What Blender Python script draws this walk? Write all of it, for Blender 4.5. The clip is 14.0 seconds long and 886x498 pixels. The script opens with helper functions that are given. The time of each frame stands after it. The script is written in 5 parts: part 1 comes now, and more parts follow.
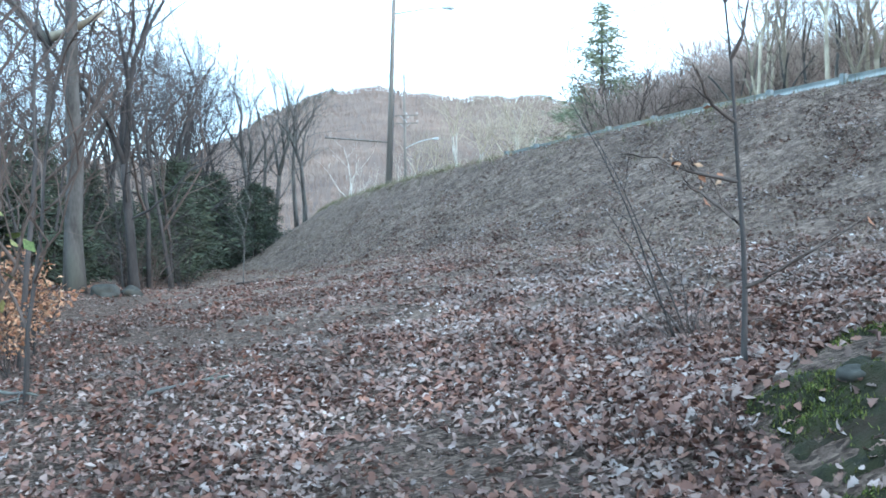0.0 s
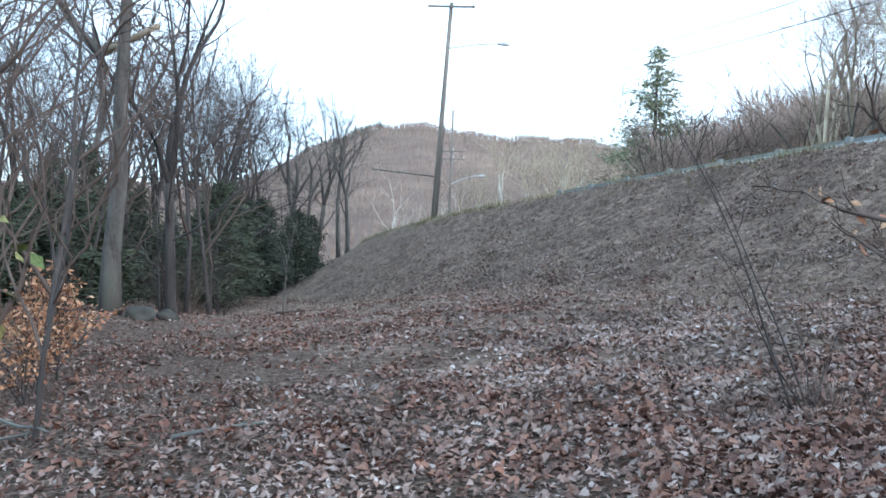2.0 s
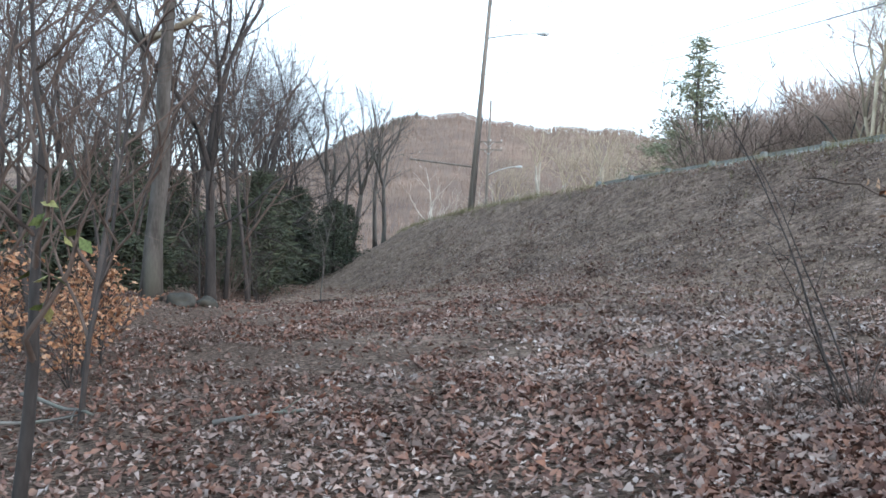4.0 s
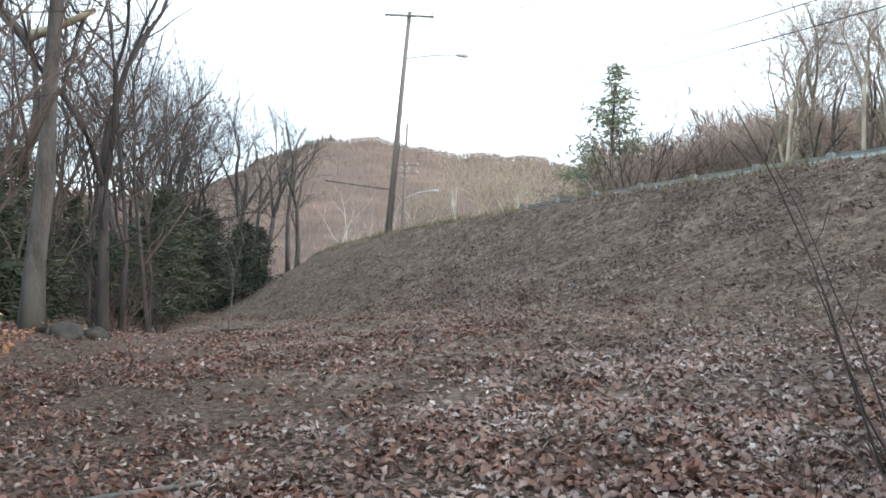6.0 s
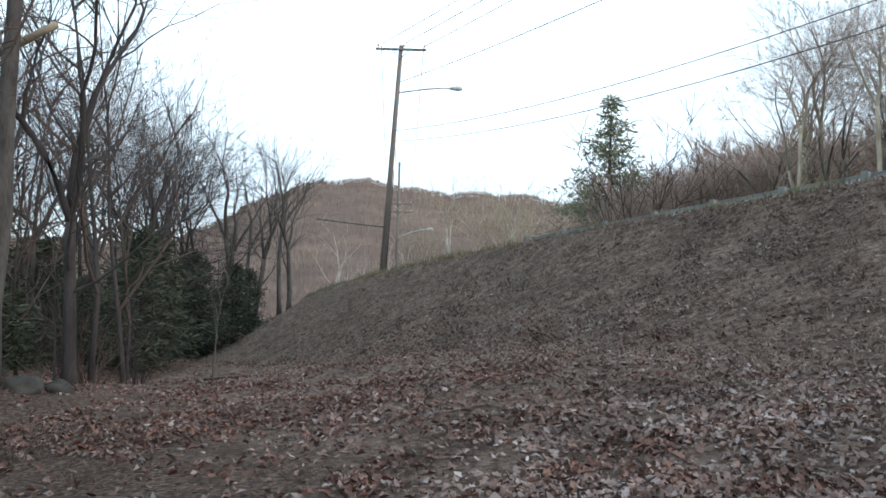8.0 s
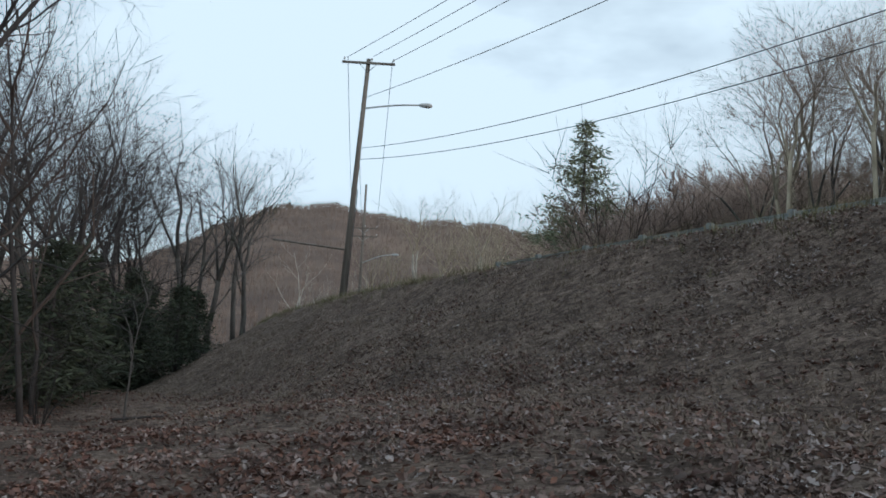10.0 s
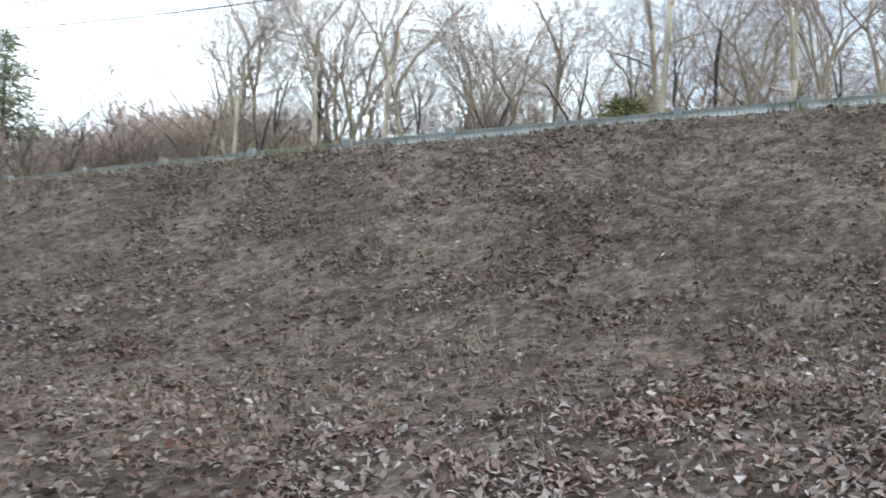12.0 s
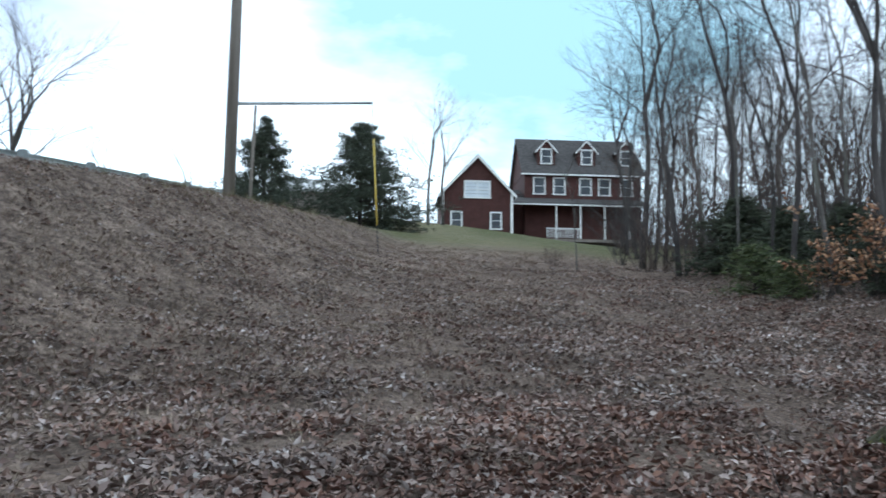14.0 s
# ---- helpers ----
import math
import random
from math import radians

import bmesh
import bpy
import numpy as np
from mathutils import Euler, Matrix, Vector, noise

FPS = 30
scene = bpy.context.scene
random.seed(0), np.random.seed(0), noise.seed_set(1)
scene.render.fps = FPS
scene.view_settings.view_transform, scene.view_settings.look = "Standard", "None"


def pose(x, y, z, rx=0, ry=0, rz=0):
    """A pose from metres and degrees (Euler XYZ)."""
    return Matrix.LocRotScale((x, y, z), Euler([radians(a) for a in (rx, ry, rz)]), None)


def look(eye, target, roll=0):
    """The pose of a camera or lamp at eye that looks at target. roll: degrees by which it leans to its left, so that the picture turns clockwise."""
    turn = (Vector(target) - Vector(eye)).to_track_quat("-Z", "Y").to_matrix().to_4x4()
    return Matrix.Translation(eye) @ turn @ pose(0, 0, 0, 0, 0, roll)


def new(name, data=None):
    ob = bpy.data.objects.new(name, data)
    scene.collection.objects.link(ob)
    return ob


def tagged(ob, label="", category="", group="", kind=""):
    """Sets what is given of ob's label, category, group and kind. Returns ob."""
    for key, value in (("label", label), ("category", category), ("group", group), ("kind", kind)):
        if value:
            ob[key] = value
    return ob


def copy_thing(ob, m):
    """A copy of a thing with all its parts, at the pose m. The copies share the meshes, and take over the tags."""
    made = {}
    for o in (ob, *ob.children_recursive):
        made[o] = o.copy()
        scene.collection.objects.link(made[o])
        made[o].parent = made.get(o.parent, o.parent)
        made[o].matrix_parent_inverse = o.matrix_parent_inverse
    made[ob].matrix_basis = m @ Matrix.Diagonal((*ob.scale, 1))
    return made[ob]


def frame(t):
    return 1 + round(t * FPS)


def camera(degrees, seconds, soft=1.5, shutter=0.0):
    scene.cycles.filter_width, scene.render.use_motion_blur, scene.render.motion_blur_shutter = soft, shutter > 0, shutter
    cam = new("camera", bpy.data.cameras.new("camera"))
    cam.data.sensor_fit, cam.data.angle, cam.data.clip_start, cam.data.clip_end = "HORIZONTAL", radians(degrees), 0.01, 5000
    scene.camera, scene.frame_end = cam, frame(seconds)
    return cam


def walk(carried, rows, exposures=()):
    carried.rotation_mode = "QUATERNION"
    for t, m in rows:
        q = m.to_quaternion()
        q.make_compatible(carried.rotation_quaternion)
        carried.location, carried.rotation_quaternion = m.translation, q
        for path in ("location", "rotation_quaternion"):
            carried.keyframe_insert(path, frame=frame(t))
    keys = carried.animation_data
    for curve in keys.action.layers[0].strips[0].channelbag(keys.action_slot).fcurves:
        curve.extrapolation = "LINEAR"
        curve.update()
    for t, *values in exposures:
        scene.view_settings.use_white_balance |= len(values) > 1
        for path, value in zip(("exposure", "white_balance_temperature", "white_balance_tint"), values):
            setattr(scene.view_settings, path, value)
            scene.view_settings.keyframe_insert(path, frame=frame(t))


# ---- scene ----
cam = camera(56, 14.0, soft=1.6, shutter=0.15)
walk(cam, [
    (0, look((0.201, -0.819, 1.791), (-0.173, 9.138, 0.942), -0.71)),
    (0.5, look((0.085, -0.750, 1.752), (0.460, 9.202, 0.842), -0.27)),
    (1, look((0.075, -0.667, 1.767), (-0.250, 9.289, 0.891), -0.18)),
    (1.5, look((0.092, -0.714, 1.763), (-0.525, 9.249, 1.165), 0.73)),
    (2, look((-0.125, 0.151, 1.715), (-0.968, 10.107, 1.306), 2.06)),
    (2.5, look((-0.141, 0.148, 1.717), (-1.306, 10.077, 1.467), 1.73)),
    (3, look((-0.144, 0.130, 1.715), (-1.295, 10.060, 1.450), 2.11)),
    (5.3, look((-0.281, 0.870, 1.612), (-1.668, 10.734, 0.725), 3.20)),
    (5.5, look((-0.316, 1.156, 1.573), (-1.475, 11.064, 0.875), 2.01)),
    (6, look((-0.515, 1.524, 1.623), (-0.761, 11.519, 1.432), 2.99)),
    (6.5, look((-0.530, 1.828, 1.596), (-1.011, 11.817, 1.606), 1.27)),
    (7, look((-0.682, 2.225, 1.613), (-0.895, 12.221, 1.393), -1.30)),
    (7.5, look((-0.784, 2.730, 1.529), (-0.601, 12.728, 1.384), 2.69)),
    (7.7, look((-0.784, 2.869, 1.495), (-0.964, 12.868, 1.549), 1.88)),
    (9.8, look((-0.597, 5.647, 1.464), (-0.584, 15.622, 2.177), 1.88)),
    (10, look((-0.664, 5.784, 1.461), (-0.470, 15.761, 2.112), 3.17)),
    (10.5, look((-0.703, 6.388, 1.521), (0.907, 16.251, 1.885), 1.44)),
    (11, look((-0.477, 6.976, 1.555), (3.451, 16.156, 2.102), 3.96)),
    (11.5, look((-0.446, 7.199, 1.601), (4.354, 15.968, 1.867), 6.27)),
    (12, look((-0.431, 7.545, 1.569), (5.845, 15.326, 1.833), 2.71)),
    (12.2, look((-0.450, 7.974, 1.540), (6.688, 14.976, 1.609), 3.43)),
    (12.5, look((-0.308, 8.171, 1.485), (8.178, 13.460, 1.479), 0.47)),
    (12.8, look((-0.344, 8.496, 1.499), (9.342, 10.980, 1.665), 1.52)),
    (13, look((-0.239, 8.612, 1.593), (9.704, 9.651, 1.841), 1.92)),
    (13.5, look((-0.131, 8.909, 1.598), (9.525, 6.446, 2.432), 2.47)),
    (14, look((-0.149, 9.324, 1.579), (8.472, 4.415, 2.836), 0.80)),
], exposures=[(0, 1.2, 5100, 8), (1.0, 1.16, 5150, 9), (2.0, 0.8, 5450, 14), (3.0, 0.5, 5700, 17), (5.3, 1.0, 6150, 18), (6.0, 0.7, 6250, 18), (6.5, 0.25, 6150, 18), (7.5, 0.2, 6100, 18),
                    (9.8, -0.8, 6000, 16), (10.5, -0.65, 6050, 16), (11.0, -0.35, 6100, 18), (11.5, 0.15, 6300, 19), (12.0, 0.75, 6300, 19), (12.5, 1.2, 6200, 19), (13.0, 1.35, 6300, 19), (13.5, 0.95, 6150, 18), (14.0, 0.35, 5950, 17)])

# ---- light ----
SUN_AZ, SUN_EL = 118.0, 17.0          # degrees clockwise from +y, degrees up
world = bpy.data.worlds.new("world")
scene.world = world
world.use_nodes = True
wn, wl = world.node_tree.nodes, world.node_tree.links
bg = wn["Background"]
sky = wn.new("ShaderNodeTexSky")
sky.sky_type, sky.sun_disc = "NISHITA", False
sky.sun_elevation, sky.sun_rotation = radians(SUN_EL), radians(SUN_AZ)
sky.air_density, sky.dust_density, sky.ozone_density = 1.0, 0.4, 2.5
tc = wn.new("ShaderNodeTexCoord")
mp = wn.new("ShaderNodeMapping")
mp.inputs["Scale"].default_value = (1.0, 1.0, 2.6)
cl = wn.new("ShaderNodeTexNoise")
cl.inputs["Scale"].default_value, cl.inputs["Detail"].default_value, cl.inputs["Roughness"].default_value = 1.7, 6.0, 0.55
ramp = wn.new("ShaderNodeValToRGB")
ramp.color_ramp.elements[0].position, ramp.color_ramp.elements[1].position = 0.22, 0.56
cmix = wn.new("ShaderNodeMix")
cmix.data_type = "RGBA"
cmix.inputs[7].default_value = (11.6, 14.2, 14.7, 1)
wl.new(tc.outputs["Generated"], mp.inputs[0])
wl.new(mp.outputs[0], cl.inputs["Vector"])
wl.new(cl.outputs["Fac"], ramp.inputs[0])
wl.new(ramp.outputs[0], cmix.inputs[0])
wl.new(sky.outputs[0], cmix.inputs[6])
# a blue clearing in the clouds above the house, with a torn edge
CLEAR_AZ, CLEAR_EL = radians(126.0), radians(28.0)
toward = wn.new("ShaderNodeVectorMath")
toward.operation = "DOT_PRODUCT"
toward.inputs[1].default_value = (math.sin(CLEAR_AZ) * math.cos(CLEAR_EL), math.cos(CLEAR_AZ) * math.cos(CLEAR_EL), math.sin(CLEAR_EL))
wl.new(tc.outputs["Generated"], toward.inputs[0])
torn = wn.new("ShaderNodeTexNoise")
torn.inputs["Scale"].default_value, torn.inputs["Detail"].default_value, torn.inputs["Roughness"].default_value = 5.0, 6.0, 0.55
wl.new(mp.outputs[0], torn.inputs["Vector"])
edge_sum = wn.new("ShaderNodeMath")
edge_sum.operation = "MULTIPLY_ADD"
edge_sum.inputs[1].default_value = 0.07
wl.new(torn.outputs["Fac"], edge_sum.inputs[0])
wl.new(toward.outputs["Value"], edge_sum.inputs[2])
gap_range = wn.new("ShaderNodeMapRange")
gap_range.inputs[1].default_value, gap_range.inputs[2].default_value = 0.985, 1.015
wl.new(edge_sum.outputs[0], gap_range.inputs[0])
blue = wn.new("ShaderNodeMix")
blue.data_type = "RGBA"
blue.inputs[7].default_value = (3.9, 6.9, 7.9, 1)
wl.new(gap_range.outputs[0], blue.inputs[0])
wl.new(cmix.outputs[2], blue.inputs[6])
wl.new(blue.outputs[2], bg.inputs[0])
bg.inputs[1].default_value = 0.11
sun_data = bpy.data.lights.new("sun", "SUN")
sun_data.energy, sun_data.angle, sun_data.color = 2.0, radians(12), (1.0, 0.9, 0.76)
sun = new("sun", sun_data)
_az, _el = radians(SUN_AZ), radians(SUN_EL)
_d = Vector((math.sin(_az) * math.cos(_el), math.cos(_az) * math.cos(_el), math.sin(_el)))
sun.matrix_world = look(_d * 50, (0, 0, 0))


# ---- materials ----
def material(name, low, high, scale=3.0, rough=0.9, bump=0.3, fine=40.0, metal=0.0, spread=0.0, stretch=(1, 1, 1), spots=None):
    """Two colours mixed by coarse and fine noise; spread: how far pieces differ; spots: (colour, scale, amount)."""
    m = bpy.data.materials.new(name)
    m.use_nodes = True
    n, l = m.node_tree.nodes, m.node_tree.links
    b = n["Principled BSDF"]
    b.inputs["Roughness"].default_value, b.inputs["Metallic"].default_value = rough, metal
    b.inputs["Specular IOR Level"].default_value = 0.25
    geo, tex = n.new("ShaderNodeNewGeometry"), n.new("ShaderNodeTexCoord")
    mapping = n.new("ShaderNodeMapping")
    mapping.inputs["Scale"].default_value = stretch
    l.new(tex.outputs["Object"], mapping.inputs[0])
    coarse, grain = n.new("ShaderNodeTexNoise"), n.new("ShaderNodeTexNoise")
    coarse.inputs["Scale"].default_value, coarse.inputs["Detail"].default_value = scale, 5
    grain.inputs["Scale"].default_value, grain.inputs["Detail"].default_value = fine, 3
    l.new(mapping.outputs[0], coarse.inputs["Vector"])
    l.new(mapping.outputs[0], grain.inputs["Vector"])
    add = n.new("ShaderNodeMath")
    add.operation = "MULTIPLY_ADD"
    add.inputs[1].default_value = 0.45
    l.new(grain.outputs["Fac"], add.inputs[0])
    l.new(coarse.outputs["Fac"], add.inputs[2])
    rng = n.new("ShaderNodeMapRange")
    rng.inputs[1].default_value, rng.inputs[2].default_value = 0.5, 0.95
    l.new(add.outputs[0], rng.inputs[0])
    mix = n.new("ShaderNodeMix")
    mix.data_type = "RGBA"
    mix.inputs[6].default_value, mix.inputs[7].default_value = (*low, 1), (*high, 1)
    l.new(rng.outputs[0], mix.inputs[0])
    out = mix.outputs[2]
    if spots:
        sp = n.new("ShaderNodeTexNoise")
        sp.inputs["Scale"].default_value, sp.inputs["Detail"].default_value = spots[1], 4
        l.new(mapping.outputs[0], sp.inputs["Vector"])
        sr = n.new("ShaderNodeMapRange")
        sr.inputs[1].default_value, sr.inputs[2].default_value, sr.inputs[4].default_value = 0.52, 0.66, spots[2]
        l.new(sp.outputs["Fac"], sr.inputs[0])
        m2 = n.new("ShaderNodeMix")
        m2.data_type = "RGBA"
        m2.inputs[7].default_value = (*spots[0], 1)
        l.new(sr.outputs[0], m2.inputs[0])
        l.new(out, m2.inputs[6])
        out = m2.outputs[2]
    if spread:
        info = n.new("ShaderNodeObjectInfo")
        hsv = n.new("ShaderNodeHueSaturation")
        both = n.new("ShaderNodeMath")
        both.operation = "ADD"
        l.new(geo.outputs["Random Per Island"], both.inputs[0])
        l.new(info.outputs["Random"], both.inputs[1])
        val = n.new("ShaderNodeMapRange")
        val.inputs[2].default_value, val.inputs[3].default_value, val.inputs[4].default_value = 2.0, 1 - spread, 1 + spread
        l.new(both.outputs[0], val.inputs[0])
        l.new(val.outputs[0], hsv.inputs["Value"])
        l.new(out, hsv.inputs["Color"])
        out = hsv.outputs[0]
    l.new(out, b.inputs["Base Color"])
    if bump:
        bp = n.new("ShaderNodeBump")
        bp.inputs["Strength"].default_value, bp.inputs["Distance"].default_value = bump, 0.02
        l.new(add.outputs[0], bp.inputs["Height"])
        l.new(bp.outputs[0], b.inputs["Normal"])
    return m


def leaf_material(name, colours, rough=0.75, others=None):
    """A ramp of colours picked leaf by leaf; others: a second ramp that prevails in patches of the ground."""
    m = bpy.data.materials.new(name)
    m.use_nodes = True
    n, l = m.node_tree.nodes, m.node_tree.links
    b = n["Principled BSDF"]
    b.inputs["Roughness"].default_value = rough
    b.inputs["Specular IOR Level"].default_value = 0.3
    geo = n.new("ShaderNodeNewGeometry")
    r = n.new("ShaderNodeValToRGB")
    r.color_ramp.interpolation = "CONSTANT"
    e = r.color_ramp.elements
    while len(e) < len(colours):
        e.new(0.5)
    for k, c in enumerate(colours):
        e[k].position, e[k].color = k / len(colours), (*c, 1)
    l.new(geo.outputs["Random Per Island"], r.inputs[0])
    leaf_colour = r.outputs[0]
    if others:
        r2 = n.new("ShaderNodeValToRGB")
        r2.color_ramp.interpolation = "CONSTANT"
        e2 = r2.color_ramp.elements
        while len(e2) < len(others):
            e2.new(0.5)
        for k, c in enumerate(others):
            e2[k].position, e2[k].color = k / len(others), (*c, 1)
        l.new(geo.outputs["Random Per Island"], r2.inputs[0])
        where, pn, pr = n.new("ShaderNodeTexCoord"), n.new("ShaderNodeTexNoise"), n.new("ShaderNodeMapRange")
        pn.inputs["Scale"].default_value, pn.inputs["Detail"].default_value, pn.inputs["Roughness"].default_value = 0.9, 5, 0.7
        pr.inputs[1].default_value, pr.inputs[2].default_value = 0.45, 0.59
        l.new(where.outputs["Object"], pn.inputs["Vector"])
        # redder leaves lie towards the wood, greyer ones out on the clearing
        axes, side, both = n.new("ShaderNodeSeparateXYZ"), n.new("ShaderNodeMapRange"), n.new("ShaderNodeMath")
        l.new(where.outputs["Object"], axes.inputs[0])
        side.inputs[1].default_value, side.inputs[2].default_value, side.inputs[3].default_value, side.inputs[4].default_value = -4.5, 2.5, 0.13, -0.02
        l.new(axes.outputs[0], side.inputs[0])
        l.new(pn.outputs["Fac"], both.inputs[0])
        l.new(side.outputs[0], both.inputs[1])
        # dark red leaves by the bank, the wood's shade put into their colour too
        red_shade, round_it, more = n.new("ShaderNodeVectorMath"), n.new("ShaderNodeMapRange"), n.new("ShaderNodeMath")
        red_shade.operation = "DISTANCE"
        red_shade.inputs[1].default_value = (3.2, 4.4, 0.6)
        l.new(where.outputs["Object"], red_shade.inputs[0])
        round_it.inputs[1].default_value, round_it.inputs[2].default_value, round_it.inputs[3].default_value, round_it.inputs[4].default_value = 1.5, 4.0, 0.13, 0.0
        l.new(red_shade.outputs["Value"], round_it.inputs[0])
        l.new(both.outputs[0], more.inputs[0])
        l.new(round_it.outputs[0], more.inputs[1])
        l.new(more.outputs[0], pr.inputs[0])
        pm = n.new("ShaderNodeMix")
        pm.data_type = "RGBA"
        l.new(pr.outputs[0], pm.inputs[0])
        l.new(r.outputs[0], pm.inputs[6])
        l.new(r2.outputs[0], pm.inputs[7])
        leaf_colour = pm.outputs[2]
    nz = n.new("ShaderNodeTexNoise")
    nz.inputs["Scale"].default_value, nz.inputs["Detail"].default_value = 35, 3
    hs = n.new("ShaderNodeHueSaturation")
    mr = n.new("ShaderNodeMapRange")
    mr.inputs[1].default_value, mr.inputs[2].default_value = 0.3, 0.7
    mr.inputs[3].default_value, mr.inputs[4].default_value = 0.65, 1.3
    l.new(nz.outputs["Fac"], mr.inputs[0])
    l.new(mr.outputs[0], hs.inputs["Value"])
    l.new(leaf_colour, hs.inputs["Color"])
    l.new(hs.outputs[0], b.inputs["Base Color"])
    return m


M_BARK = material("bark_grey", (0.0546, 0.0484, 0.0437), (0.1482, 0.1365, 0.1248), 4, 0.95, 0.6, 30, spread=0.3, stretch=(1, 1, 0.25), spots=((0.156, 0.1638, 0.1326), 2.5, 0.5))
M_BARK_DARK = material("bark_dark", (0.034, 0.03, 0.0285), (0.082, 0.072, 0.068), 4, 0.95, 0.6, 30, spread=0.3, stretch=(1, 1, 0.25))
M_BARK_PALE = material("bark_pale", (0.27, 0.22, 0.155), (0.5, 0.43, 0.32), 3, 0.9, 0.4, 25, spread=0.25, stretch=(1, 1, 0.3))
M_BIRCH = material("birch_bark", (0.32, 0.28, 0.23), (0.62, 0.57, 0.5), 3, 0.85, 0.2, 25, stretch=(1, 1, 0.4))
M_TWIG = material("twig", (0.0624, 0.0468, 0.039), (0.1248, 0.0936, 0.078), 2, 0.9, 0, 20, spread=0.3)
M_TWIG_PALE = material("twig_pale", (0.23, 0.175, 0.135), (0.38, 0.3, 0.24), 2, 0.9, 0, 20, spread=0.3)
M_TWIG_ROSE = material("twig_rose", (0.25, 0.178, 0.145), (0.4, 0.3, 0.245), 2, 0.9, 0, 20, spread=0.3)
M_POLE = material("pole_wood", (0.13, 0.11, 0.09), (0.25, 0.22, 0.19), 2, 0.9, 0.4, 40, stretch=(3, 3, 0.15))
M_METAL = material("galvanised", (0.32, 0.355, 0.355), (0.52, 0.555, 0.55), 2, 0.5, 0.1, 60, metal=0.25)
M_POST = material("post_steel", (0.16, 0.18, 0.18), (0.28, 0.3, 0.3), 2, 0.7, 0.1, 60)
M_WIRE = material("wire", (0.05, 0.05, 0.05), (0.09, 0.09, 0.09), 5, 0.6, 0)
M_LAMP = material("lamp_grey", (0.5, 0.5, 0.48), (0.62, 0.62, 0.6), 5, 0.5, 0)
M_YELLOW = material("guy_guard_yellow", (0.5, 0.36, 0.05), (0.62, 0.46, 0.09), 5, 0.5, 0)
M_ASPHALT = material("asphalt", (0.04, 0.04, 0.04), (0.07, 0.07, 0.068), 2, 0.9, 0.3, 90)
M_CLAP = material("red_siding", (0.052, 0.019, 0.016), (0.08, 0.031, 0.026), 1.5, 0.75, 0.1, 30)
M_ROOF = material("roof_shingle", (0.0468, 0.0429, 0.0429), (0.0936, 0.0858, 0.0819), 3, 0.95, 0.3, 25)
M_WHITE = material("white_trim", (0.68, 0.68, 0.66), (0.8, 0.8, 0.78), 3, 0.6, 0.05)
M_PANE = material("window_pane", (0.035, 0.04, 0.048), (0.08, 0.09, 0.1), 0.8, 0.08, 0)
M_BLIND = material("blind", (0.5, 0.54, 0.58), (0.62, 0.66, 0.7), 0.8, 0.4, 0)
M_NEEDLE = leaf_material("needles", [(0.042, 0.052, 0.034), (0.056, 0.067, 0.042), (0.07, 0.08, 0.05), (0.05, 0.058, 0.04)], 0.95)
M_NEEDLE_LIT = leaf_material("needles_light", [(0.168, 0.176, 0.072), (0.224, 0.223, 0.091), (0.154, 0.169, 0.078), (0.280, 0.257, 0.111)])
M_NEEDLE_PINE = leaf_material("needles_pine", [(0.16, 0.185, 0.115), (0.21, 0.225, 0.135), (0.18, 0.2, 0.12), (0.26, 0.265, 0.16)])
M_SPRUCE = leaf_material("spruce_needles", [(0.05, 0.062, 0.045), (0.066, 0.078, 0.054), (0.08, 0.09, 0.062), (0.058, 0.068, 0.05)], 0.95)
M_LAUREL = leaf_material("laurel_leaves", [(0.06, 0.085, 0.03), (0.085, 0.105, 0.04), (0.05, 0.07, 0.03), (0.1, 0.11, 0.05)])
M_BEECH = leaf_material("beech_leaves", [(0.3, 0.15, 0.08), (0.36, 0.19, 0.1), (0.24, 0.11, 0.06), (0.42, 0.26, 0.16)])
M_LITTER = leaf_material("oak_litter", [(0.25, 0.19, 0.168), (0.195, 0.135, 0.114), (0.31, 0.252, 0.23), (0.16, 0.1, 0.08), (0.27, 0.2, 0.172), (0.4, 0.352, 0.33), (0.175, 0.124, 0.108),
                                        (0.22, 0.14, 0.108), (0.33, 0.277, 0.256), (0.13, 0.088, 0.074), (0.225, 0.17, 0.152), (0.19, 0.142, 0.122), (0.24, 0.155, 0.118), (0.15, 0.108, 0.093)],
                         others=[(0.16, 0.084, 0.062), (0.122, 0.062, 0.048), (0.185, 0.1, 0.073), (0.103, 0.056, 0.044), (0.24, 0.172, 0.147), (0.14, 0.073, 0.055), (0.195, 0.098, 0.067), (0.094, 0.052, 0.042), (0.31, 0.25, 0.225)])
M_GRASS = leaf_material("dry_grass", [(0.257, 0.194, 0.148), (0.2, 0.148, 0.112), (0.305, 0.233, 0.18), (0.175, 0.138, 0.097), (0.224, 0.164, 0.128)], 0.85)
M_MOSS = material("moss", (0.008, 0.008, 0.005), (0.034, 0.034, 0.014), 9, 1.0, 1.0, 90, spots=((0.03, 0.021, 0.015), 4.5, 0.95))
M_STONE = material("stone", (0.025, 0.024, 0.02), (0.075, 0.072, 0.064), 4, 0.95, 0.6, 30, spots=((0.06, 0.05, 0.035), 3, 0.7))


# ---- lie of the land ----
CX, CY, RAD = 90.07, 79.22, 101.3      # the road is an arc about this point; its guard rail has this radius
ANG0 = math.atan2(21.94 - CY, 6.527 - CX)
RAIL_Z0, RAIL_RISE, RAIL_UP = 3.653, 0.0976, 0.747


def road_place(a, s):
    """World x, y at a metres along the guard rail and s metres from it towards the valley."""
    t = ANG0 + a / RAD
    return CX + (RAD + s) * math.cos(t), CY + (RAD + s) * math.sin(t)


